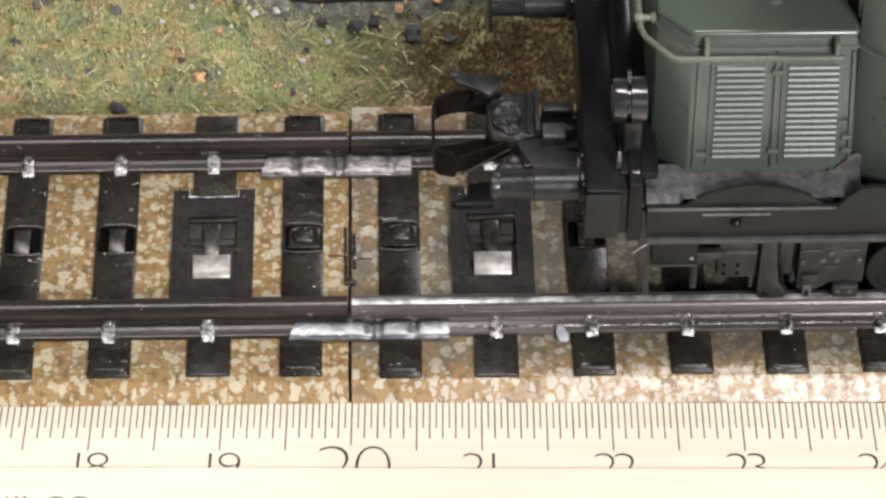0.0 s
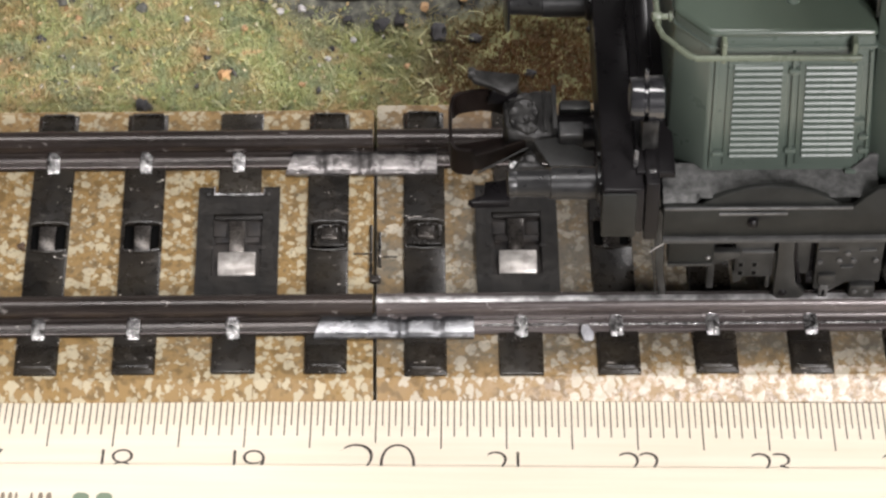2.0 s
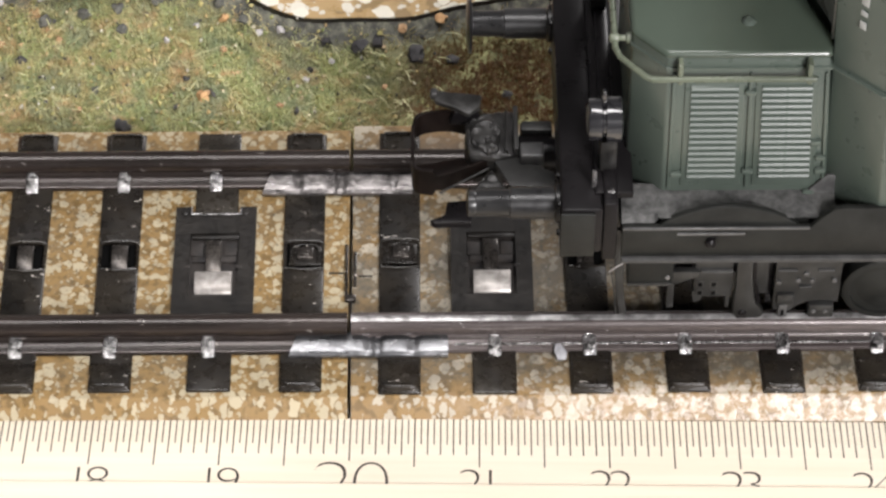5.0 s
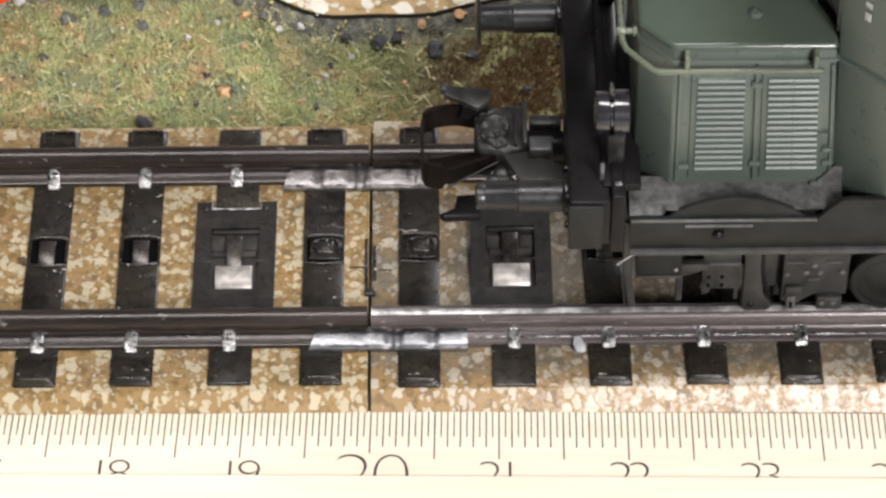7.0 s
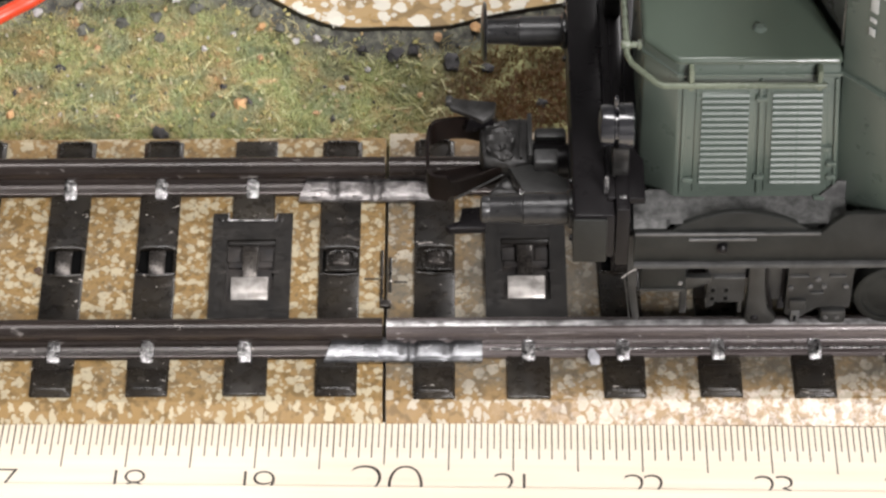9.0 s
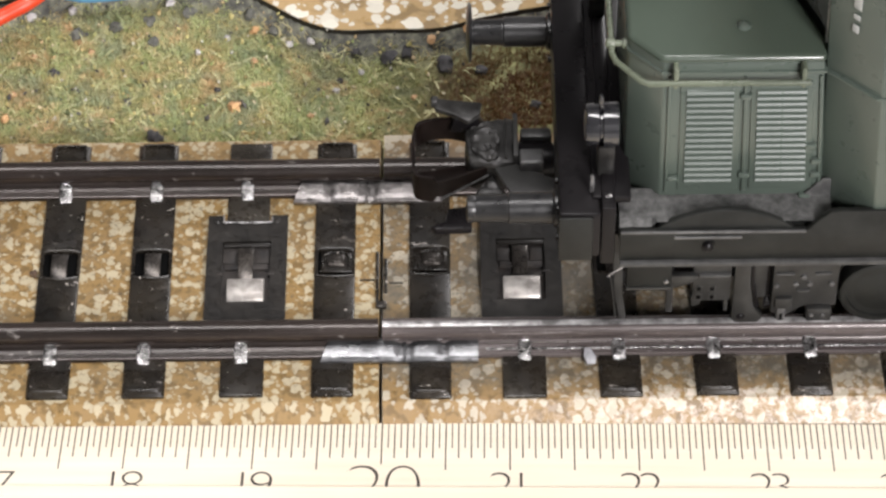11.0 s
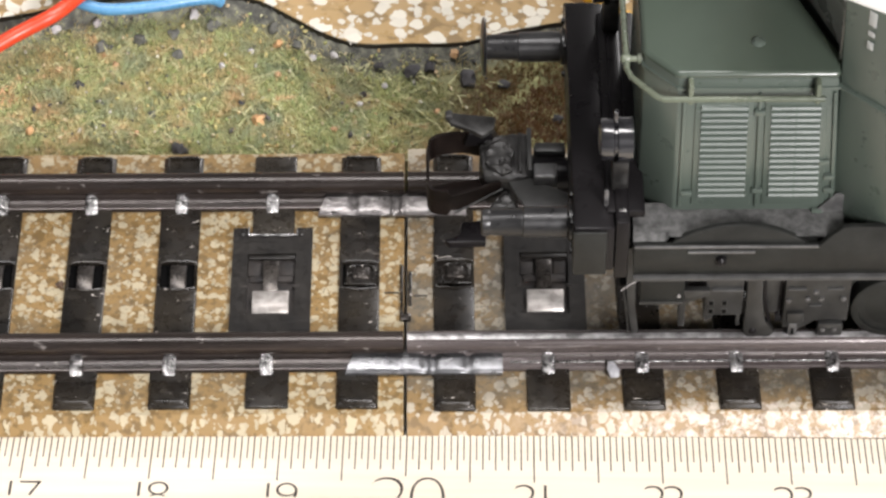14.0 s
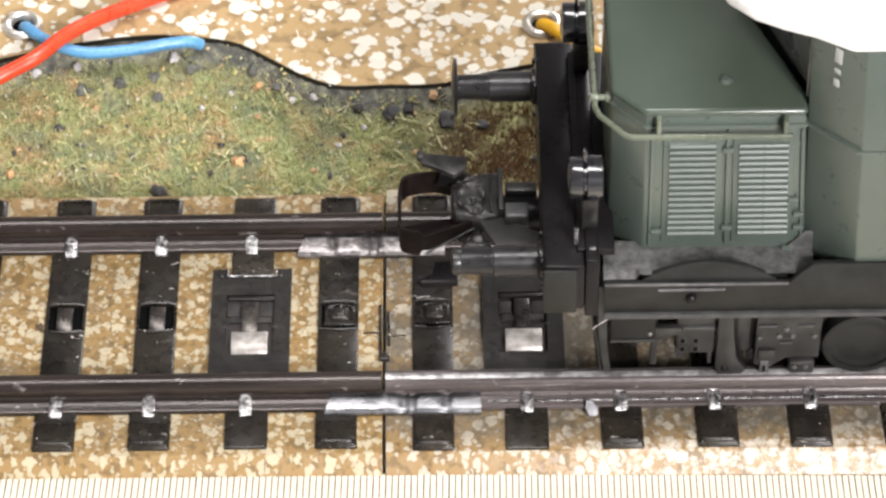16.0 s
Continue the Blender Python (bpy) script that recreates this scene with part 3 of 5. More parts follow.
def stones():
    rng = random.Random(7)
    named = [(-19.7, 18.6, 1.9, 0), (-29.2, 27.0, 1.2, 0), (-22.5, 23.3, 1.1, 0), (-14.6, 24.3, 0.9, 0), (-19.2, 35.0, 1.5, 1), (-31.5, 33.0, 1.2, 1),
             (-27.9, 34.0, 1.2, 1), (0.4, 27.6, 1.9, 0), (5.3, 26.8, 2.1, 0), (-6.5, 29.3, 0.9, 1), (-4.2, 24.2, 0.8, 1), (-17.5, 34.0, 1.6, 0),
             (-8.4, 29.6, 1.0, 1), (-24.0, 32.5, 1.6, 0), (-27.5, 31.5, 1.8, 0), (-20.5, 30.6, 1.6, 0), (13.2, 22.2, 1.3, 0), (-3.9, 25.4, 0.8, 0),
             (-12.0, 33.2, 1.5, 0), (-9.8, 31.2, 1.4, 0), (2.0, 27.9, 1.6, 0), (-2.5, 28.0, 1.3, 0), (4.2, 28.9, 1.1, 2), (-21.0, 33.4, 1.4, 0),
             (-12.8, 22.3, 0.9, 2), (-26.0, 29.4, 0.8, 2), (-32.5, 24.3, 0.9, 2), (-6.4, 21.0, 0.8, 2), (8.5, 26.4, 1.5, 0), (-16.5, 29.2, 0.8, 1),
             (-14.0, 31.0, 0.7, 1), (-23.6, 20.5, 0.7, 2), (-31.0, 29.0, 0.8, 2), (2.6, 23.0, 0.7, 2), (-11.5, 27.7, 0.8, 2), (-2.0, 26.2, 0.7, 1)]
    named += [(-12.95, 22.0, 1.4, 4), (-33.0, 21.2, 1.1, 4), (-11.6, 31.6, 1.0, 4), (7.6, 30.0, 1.4, 4)]
    for i, (x, y, s, k) in enumerate(named):
        if k == 0 and y > 28.6 or (x, y) == (-22.5, 23.3):
            k = 3
        ob = new("loose_stone", to_mesh("loose_stone", pebble(s * 0.72, i, rng.uniform(0.7, 1.0)), (STONE_DARK, STONE_PALE, STONE_TAN, STONE_DUSTY, STONE_ORANGE)[k], True, 60))
        ob.matrix_basis = at(x, y, soil_height(x, y) + (0.22 if k != 3 else 0.02) + 0.1 * s, 0, 0, rng.uniform(0, 360))
        tagged(ob, ("rough dark grey stone bedded in grass", "small pale grey stone lying in grass", "small tan stone chip lying in grass", "dusty grey stone half sunk in grass", "orange clay crumb lying in grass")[k], "stone", "stones in the grass")


stones()


# ---- far bed with eyelets and wires ----
def far_bed():
    xs = list(np.arange(-110, 130.1, 0.8))
    near = [(x, edge_of_far_bed(x)) for x in xs]
    b = bmesh.new()
    rows = []
    for x, y in near:
        rows.append([b.verts.new(p) for p in ((x, y - 0.05, -5.0), (x, y - 0.05, -1.9), (x, y + 0.15, -1.55), (x, y + 0.5, -1.5), (x, 75, -1.5), (x, 75, -5.0))])
    for r0, r1 in zip(rows, rows[1:]):
        for i in range(5):
            b.faces.new((r0[i], r1[i], r1[i + 1], r0[i + 1]))
    b.faces.new(rows[0]), b.faces.new(rows[-1])
    bed = thing("turnout_bed", "printed tin ballast bed with a wavy edge shaded black", "track bed")
    part("ballast_top", b, BED_FAR, bed)
    # Black strip along the edge paints the shade on its side wall.
    b = bmesh.new()
    rows = [[b.verts.new(p) for p in ((x, y - 0.16, -5.0), (x, y - 0.16, -1.7), (x, y - 0.08, -1.45), (x, y - 0.06, -5.0))] for x, y in near]
    for r0, r1 in zip(rows, rows[1:]):
        for i in range(4):
            b.faces.new((r0[i], r1[i], r1[(i + 1) % 4], r0[(i + 1) % 4]))
    part("black_edge", b, PLATE, bed, "black strip painted in for the shaded side of the bed")
    for x, y in ((-32.95, 37.8), (14.1, 37.1)):
        e = part("eyelet", lathe([(-1.5, 1.8), (-1.2, 1.85), (-0.9, 1.66), (-0.82, 1.4), (-1.0, 1.1), (-1.48, 0.98), (-1.49, 0.9)], (x, y, 0), "z", 32), NICKEL, bed, "nickel eyelet")
        # Black disc painted in for the dark inside the eyelet.
        part("eyelet_hole", lathe([(-1.485, 1.0), (-1.47, 0.97)], (x, y, 0), "z", 24), HOLE_SHADE, e)


far_bed()


def wire(name, label, points, radius, mat):
    ob = part(name, tube(points, radius, 14, 10), mat)
    tagged(ob, label, "wire")
    return ob


wire("blue_wire", "blue plastic insulated wire coming out of an eyelet",
     [(-32.9, 37.9, -2.2), (-32.6, 37.2, -0.9), (-31.4, 35.5, -0.4), (-29.8, 34.4, -0.5), (-27.0, 33.6, -0.9), (-23.0, 34.0, -1.0), (-19.5, 34.8, -1.0), (-17.6, 35.35, -1.3), (-16.8, 35.7, -2.0)], 0.55, BLUE)
wire("red_wire", "red plastic insulated wire crossing over the blue one",
     [(-60, 15.8, -3.2), (-42, 25.8, -2.2), (-34.4, 29.9, -0.4), (-31.2, 31.4, 0.5), (-29.0, 33.8, 0.7), (-26.6, 36.5, 0.2), (-22.7, 39.6, -0.4), (-16, 43.5, -0.8), (-4, 49, -0.9), (20, 56, -0.9)], 0.68, RED)
wire("yellow_wire", "yellow plastic insulated wire coming out of an eyelet",
     [(14.2, 37.2, -2.2), (14.1, 36.6, -0.9), (14.9, 35.6, -0.4), (16.3, 34.4, -0.6), (18.2, 33.2, -1.0), (22, 32.4, -2.2), (30, 31.6, -3.2), (44, 31.6, -3.4)], 0.6, YELLOW)


# ---- track ----
RAIL_Y, SLEEPER_NEAR, SLEEPER_FAR = 9.0, -14.55, 13.5


def rail_profile(yc):
    """Cross-section (y, z) of the hollow tin rail: foot, waist, round head."""
    half = [(1.75, 0.1), (1.74, 0.36), (1.66, 0.47), (1.3, 0.55), (0.80, 0.66), (0.58, 0.82), (0.5, 1.05), (0.52, 1.3)]
    half += [(0.93 * math.cos(radians(a)), 1.63 + 0.93 * math.sin(radians(a))) for a in range(-20, 91, 10)]
    return [(yc + y, z) for y, z in half] + [(yc - y, z) for y, z in reversed(half[:-1])]


def crown_band(yc, a0, a1):
    """A thin skin over the rail head between two angles."""
    steps = [a0 + (a1 - a0) * i / 8 for i in range(9)]
    outer = [(yc + 0.945 * math.cos(radians(a)), 1.63 + 0.945 * math.sin(radians(a))) for a in steps]
    return outer + [(yc + 0.90 * math.cos(radians(a)), 1.63 + 0.90 * math.sin(radians(a))) for a in reversed(steps)]


def half_sleeper_mesh(y0, y1, name):
    b = box(-1.66, 1.66, y0, y1, -0.1, 0.3, 0.12, 2)
    if y0 < -5:
        b = box(-1.58, 1.58, y0 + 0.08, -11.8, 0.0, 0.46, 0.22, 4, b)
        b = tube([(-1.25, y0 + 0.62, 0.38), (-0.9, y0 + 0.45, 0.44), (0.9, y0 + 0.45, 0.44), (1.25, y0 + 0.62, 0.38)], 0.28, 10, 4, b)
    else:
        b = box(-1.58, 1.58, 10.9, y1 - 0.08, 0.0, 0.40, 0.2, 3, b)
        b = tube([(-1.3, 11.6, 0.40), (-1.25, y1 - 0.4, 0.48), (-0.9, y1 - 0.25, 0.52), (0.9, y1 - 0.25, 0.52), (1.25, y1 - 0.4, 0.48), (1.3, 11.6, 0.40)], 0.11, 8, 4, b)
    return to_mesh(name, b, SLEEPER, True, 50)


SL_NEAR = half_sleeper_mesh(SLEEPER_NEAR, -1.75, "sleeper")
SL_LONG = half_sleeper_mesh(SLEEPER_NEAR - 0.42, -1.75, "sleeper")
SL_FAR = half_sleeper_mesh(1.2, SLEEPER_FAR, "sleeper")


def sleeper_middle():
    b = box(-1.66, -1.4, -1.78, 1.23, -0.1, 0.26, 0.05, 1)
    b = box(1.4, 1.66, -1.78, 1.23, -0.1, 0.26, 0.05, 1, b)
    b = tube([(-1.5, -1.62, 0.24), (0, -1.85, 0.33), (1.5, -1.62, 0.24)], 0.1, 8, 6, b)
    b = tube([(-1.5, 1.1, 0.2), (-1.0, 1.28, 0.34), (1.0, 1.28, 0.34), (1.5, 1.1, 0.2)], 0.11, 8, 5, b)
    return to_mesh("sleeper_rim", b, SLEEPER, True)


def stud_tongue():
    prof = [(-1.74, 0.05), (-1.2, 0.3), (-0.5, 0.52), (0.2, 0.6), (0.75, 0.5), (1.05, 0.15), (1.18, -0.1), (0.85, -0.1), (0.5, 0.25), (0.1, 0.36), (-0.5, 0.28), (-1.2, 0.08), (-1.74, -0.1)]
    return to_mesh("contact_stud", prism(prof, -0.66, 0.66, "x", 0.08), STUD, True, 50)


def stud_button(open_side):
    """A stud whose opening is almost closed: a flat pad, a rounded button and a slit under it."""
    pad = box(-1.42 + (0.3 if open_side else 0.0), 1.42, -1.18, 1.2, -0.05, 0.20, 0.06)
    button = box(-0.62, 0.85, -0.72, 0.62, 0.1, 0.46, 0.2, 3)
    button = box(-0.30, 0.50, -0.45, 0.20, 0.3, 0.56, 0.14, 3, button)
    ring = tube([(-0.95, -0.95, 0.22), (-1.0, 0.3, 0.25), (-0.6, 0.82, 0.27), (0.8, 0.85, 0.27), (1.15, 0.4, 0.25), (1.1, -0.95, 0.22)], 0.09, 8, 5)
    sill = tube([(-1.2, -1.2, 0.22), (0.0, -1.28, 0.30), (1.2, -1.2, 0.22)], 0.10, 8, 6, ring)
    return to_mesh("stud_pad", join(pad, sill), SLEEPER, True, 50), to_mesh("contact_stud", button, STUD, True, 50)


SL_RIM, STUD_MESH = sleeper_middle(), stud_tongue()
BUTTONS = {True: stud_button(True), False: stud_button(False)}
# Shallow floor painted black, in place of the shade of a deep opening.
PIT_MESH = to_mesh("stud_opening", box(-1.42, 1.42, -1.74, 1.19, -0.12, 0.02), HOLE_SHADE)


def clip_mesh():
    """Bent lug, wider at its root, with a hammered skin."""
    prof = [(-1.15, 0.05), (-1.06, 0.28), (-0.85, 0.52), (-0.5, 0.70), (0.0, 0.82), (0.5, 0.92), (0.82, 1.0), (0.85, 0.75), (0.3, 0.4), (-0.2, 0.1)]
    b = prism(prof, -0.52, 0.52, "x", 0.1)
    bmesh.ops.triangulate(b, faces=b.faces[:])
    bmesh.ops.subdivide_edges(b, edges=b.edges[:], cuts=2, use_grid_fill=True)
    for v in b.verts:
        v.co.x *= 0.92 - 0.05 * v.co.y
        v.co += Vector((0.10, 0.08, 0.20)) * noise.noise(v.co * 2.1) + Vector((0.06, 0.06, 0.14)) * noise.noise(v.co * 4.4)
    return to_mesh("rail_clip", b, CLIP, True, 60)


CLIP_MESH = clip_mesh()


def joiner_mesh(x0, x1, name, crease, crumple=0.0, askew=True, mat=None):
    """Folded fishplate lying on the rail foot, its left end cut askew."""
    b = bmesh.new()
    n = 70
    prof = [(0.95, 0.92, 0.2), (0.8, 0.98, 1.0), (0.5, 0.93, 1.0), (0.15, 0.87, 1.0), (-0.2, 0.80, 0.9), (-0.6, 0.68, 0.7), (-1.0, 0.55, 0.4), (-1.12, 0.3, 0.1), (-1.05, 0.15, 0.0), (0.9, 0.4, 0.0)]
    rows = []
    for i in range(n + 1):
        t = i / n
        x = x0 + (x1 - x0) * t
        fold = 0.16 * sum(math.exp(-((x - c) / 0.42) ** 2) for c in crease) + 0.03 * noise.noise(Vector((x * 0.5, 0, 1)))
        skew = 0.75 * max(0.0, 1 - t * 6) if askew else 0.0
        row = []
        for y, z, give in prof:
            buckle = crumple * (noise.noise(Vector((x * 0.9, y * 1.3, 5))) + 0.6 * noise.noise(Vector((x * 2.1 + y, y * 2.2, 9)))) + (0.012 + 0.35 * crumple) * noise.noise(Vector((x * 4, y * 4, 2)))
            row.append(b.verts.new((x + skew * (0.5 + 0.5 * y), y, z - give * (fold + buckle))))
        rows.append(row)
    m = len(prof)
    for r0, r1 in zip(rows, rows[1:]):
        for k in range(m):
            b.faces.new((r0[k], r1[k], r1[(k + 1) % m], r0[(k + 1) % m]))
    b.faces.new(rows[0]), b.faces.new(rows[-1])
    return to_mesh(name, b, mat or JOINER, True, 60)


def contact_plate(parent, xc, far_y):
    """Wide pressed plate with a window, a stud block and a bright folded tab."""
    w = 3.28
    xs, ys = (xc - w, xc - 2.0, xc + 1.95, xc + w), (-6.9, -4.7, 2.05, far_y - 0.85, far_y)
    solid = {(i, j) for i in range(3) for j in range(4)} - {(1, 1), (1, 3)}
    b = bmesh.new()
    for i, j in solid:
        x0, x1, y0, y1 = xs[i], xs[i + 1], ys[j], ys[j + 1]
        faces = [[(x0, y0, 0.4), (x1, y0, 0.4), (x1, y1, 0.4), (x0, y1, 0.4)]]
        for (di, dj), (pa, pb) in (((-1, 0), ((x0, y0), (x0, y1))), ((1, 0), ((x1, y0), (x1, y1))), ((0, -1), ((x0, y0), (x1, y0))), ((0, 1), ((x0, y1), (x1, y1)))):
            if (i + di, j + dj) not in solid:
                faces.append([(*pa, 0.4), (*pb, 0.4), (*pb, 0.0), (*pa, 0.0)])
        for f in faces:
            b.faces.new([b.verts.new(v) for v in f])
    bmesh.ops.remove_doubles(b, verts=b.verts[:], dist=0.001)
    p = part("contact_plate", b, PLATE, parent, "black pressed contact plate")
    part("plate_floor", box(xc - 2.05, xc + 2.0, -4.75, 2.1, -0.12, 0.03), FLOOR_SHADE, p)
    part("plate_rib", box(xc - 1.95, xc - 0.9, -0.2, 1.2, 0.0, 0.16, 0.06), FLOOR_SHADE, p)
    part("plate_rib", box(xc + 0.75, xc + 1.8, -0.2, 1.2, 0.0, 0.16, 0.06), FLOOR_SHADE, p)
    part("contact_stud", prism([(-2.0, 0.05), (-1.0, 0.34), (0.3, 0.62), (1.2, 0.5), (1.6, 0.1), (1.3, -0.1), (-2.0, -0.1)], xc - 0.7, xc + 0.55, "x", 0.06), STUD, p)
    part("tab", prism([(-4.55, 0.05), (-4.5, 0.22), (-4.3, 0.44), (-3.95, 0.62), (-3.4, 0.74), (-2.9, 0.78), (-2.4, 0.70), (-2.15, 0.4), (-2.2, 0.1)], xc - 1.5, xc + 1.5, "x", 0.1), TAB, p, "bright bent steel tab")
    part("lip", tube([(xc - 2.02, far_y + 0.02, 0.44), (xc - 1.98, far_y - 0.7, 0.46), (xc - 1.7, far_y - 0.86, 0.48), (xc + 1.7, far_y - 0.86, 0.48), (xc + 1.95, far_y - 0.7, 0.46), (xc + 2.0, far_y - 0.2, 0.44)], 0.08, 8, 4), CLIP, p, "bright worn edge of the notch")
    part("slot_bar", box(xc - 1.9, xc + 1.9, 1.55, 1.95, 0.1, 0.34, 0.08), PLATE, p)
    part("cross_bar", box(xc - 1.75, xc + 1.7, -0.95, -0.35, 0.02, 0.28, 0.06), FLOOR_SHADE, p)
    for px in (-2.55, 2.35):
        part("corner_dimple", lathe([(0.38, 0.34), (0.47, 0.26), (0.50, 0.05)], (xc + px, far_y - 0.55, 0), "z", 14), PLATE, p)
        # Dark block on the plate, painted in for a shaded notch.
        part("side_notch", box(xc + px * 0.85 - 0.25, xc + px * 0.85 + 0.25, -1.75, -1.45, 0.36, 0.43, 0.02), FLOOR_SHADE, p)
    share("sleeper", to_mesh("sleeper", box(xc - 1.75, xc + 1.75, far_y - 0.72, 13.5, -0.1, 0.36, 0.1), SLEEPER, True), parent, at(0, 0))
    share("sleeper", to_mesh("sleeper", box(xc - 1.7, xc + 1.75, SLEEPER_NEAR - (0.42 if xc > 0 else 0), -6.95, -0.1, 0.3, 0.14), SLEEPER, True), parent, at(0, 0))


def track(name, x0, x1, bed_mat, far_edge, plate_x, label):
    t = thing(name, label, "track", "pieces of track")
    prof = [(-19.5, -5.0), (-18.6, -4.4), (-15.3, -0.18), (-15.05, 0.0), (far_edge - 0.3, 0.0), (far_edge, -0.2), (far_edge + 3.2, -4.4), (far_edge + 3.2, -5.0)]
    b = bmesh.new()
    rows = [[b.verts.new((x, y, z)) for y, z in prof] for x in np.linspace(x0, x1, 40)]
    for r0, r1 in zip(rows, rows[1:]):
        for i in range(len(prof)):
            b.faces.new((r0[i], r1[i], r1[(i + 1) % len(prof)], r0[(i + 1) % len(prof)]))
    b.faces.new(rows[0]), b.faces.new(rows[-1])
    part("ballast_bed", b, bed_mat, t)
    for yc in (-RAIL_Y, RAIL_Y):
        # The near right rail gets paler rubbed steel, its highlights painted in.
        near_right = x0 > 0 and yc < 0
        r = part("rail", prism(rail_profile(yc), x0 + 0.02, x1 - 0.02, "x"), RAIL_RUBBED if near_right else RAIL, t)
        if near_right:
            # Polished top, with the head's highlight line put into its colour.
            part("running_band", prism(crown_band(yc, 87, 119), x0 + 0.05, x1 - 0.05, "x"), POLISHED, r, "rail top polished by running")
            # Bright wires paint the highlight lines along the foot.
            part("foot_lip", tube([(x0 + 8.2, yc - 1.22, 0.58), (x1 - 0.1, yc - 1.22, 0.58)], 0.10, 8, 1, None, False), CLIP, r)
            part("foot_lip", tube([(x0 + 8.2, yc - 0.70, 0.74), (x1 - 0.1, yc - 0.70, 0.74)], 0.05, 8, 1, None, False), RAIL_WORN, r)
        else:
            part("foot_lip", tube([(x0 + 0.1, yc - 1.68, 0.42), (x1 - 0.1, yc - 1.68, 0.42)], 0.07, 8, 1, None, False), RAIL_RUBBED, r)
    rng = random.Random(int(abs(x0)))
    k = int(round((x1 - x0) / 7.5))
    for i in range(k):
        x = x0 + 3.75 + 7.5 * i
        if abs(x) > 64:
            continue
        if abs(x - plate_x) < 1:
            contact_plate(t, plate_x + 0.1 * (1 if plate_x > 0 else 2.5), 5.0)
        else:
            j = at(x + rng.uniform(-0.08, 0.08), rng.uniform(-0.08, 0.08), 0, 0, 0, rng.uniform(-0.3, 0.3))
            s = share("sleeper", SL_LONG if x0 > 0 else SL_NEAR, t, j)
            share("sleeper_end", SL_FAR, s, at(0, 0))
            share("sleeper_rim", SL_RIM, s, at(0, 0))
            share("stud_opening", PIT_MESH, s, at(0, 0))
            wobble = rng.uniform(-0.1, 0.1)
            if abs(x) < 5:
                share("stud_pad", BUTTONS[x < 0][0], s, at(0, 0))
                share("contact_stud", BUTTONS[x < 0][1], s, at(0, 0))
            else:
                share("contact_stud", STUD_MESH, s, at(wobble, 0, 0, 0, 3))
        if abs(x) > 5:
            share("rail_clip", CLIP_MESH, t, at(x + rng.uniform(-0.1, 0.15), -10.15, 0.0, 0, 0, rng.uniform(-4, 4)))
            share("rail_clip", CLIP_MESH, t, at(x + rng.uniform(-0.1, 0.1), 7.75, -0.05, 0, 0, rng.uniform(-4, 4)))
    return t


left = track("track_piece", -90, -0.14, BED_CLEAN, 14.35, -11.25, "black-sleepered tin track piece with printed tan ballast")
right = track("track_piece", 0.14, 90, BED_DIRTY_SHADED, 14.85, 11.25, "sooty tin track piece with printed tan ballast, shade painted in under the locomotive")
share("rail_joiner", joiner_mesh(-4.75, 2.05, "rail_joiner", (1.6,), 0.012), left, at(0, -10.15, 0.0))
share("rail_joiner", joiner_mesh(2.06, 7.75, "rail_joiner", (2.2, 5.0), 0.012, False), right, at(0, -10.15, -0.03))
share("rail_joiner", joiner_mesh(-7.3, -1.15, "rail_joiner", (-4.4, -1.5), 0.018, True, JOINER_FAR), left, at(0, 7.5, 0.02))
share("rail_joiner", joiner_mesh(-1.14, 5.0, "rail_joiner", (-0.8, 3.4), 0.018, False, JOINER_FAR), right, at(0, 7.5, -0.03))
for x, y0, y1 in ((-0.32, -4.6, 0.9), (0.36, -3.6, 0.1)):
    part("joint_tongue", box(x - 0.13, x + 0.13, y0, y1, -0.05, 0.26, 0.06), SLEEPER, left)
for x, w, y in ((-1.15, 0.62, -2.1), (1.2, 0.55, -2.45)):
    part("joint_barb", box(x - w, x + w, y - 0.06, y + 0.06, -0.02, 0.10, 0.03), STUD, left)
part("joint_clasp", box(-0.45, 0.45, -5.3, -4.6, -0.05, 0.34, 0.12), STUD, left)

crumb = new("brown_crumb", to_mesh("brown_crumb", pebble(0.7, 3, 0.7), worn("brown_dirt_crumb", (0.05, 0.03, 0.018), (0.10, 0.06, 0.035), 1200, 0.8), True, 60))
crumb.matrix_basis = at(-28.3, -1.1, 0.2)
tagged(crumb, "small brown dirt crumb lying on the ballast", "crumb")

chip = new("stone_chip", to_mesh("stone_chip", prism([(-0.30, -0.62), (0.36, -0.66), (0.52, -0.1), (0.14, 0.66), (-0.32, 0.70), (-0.50, 0.1)], -0.18, 0.18, "z", 0.08), STONE_CHIP, True, 40))
chip.matrix_basis = at(16.55, -11.1, 0.55, 28, 0, 10)
tagged(chip, "pale stone chip lying against the rail foot", "stone")


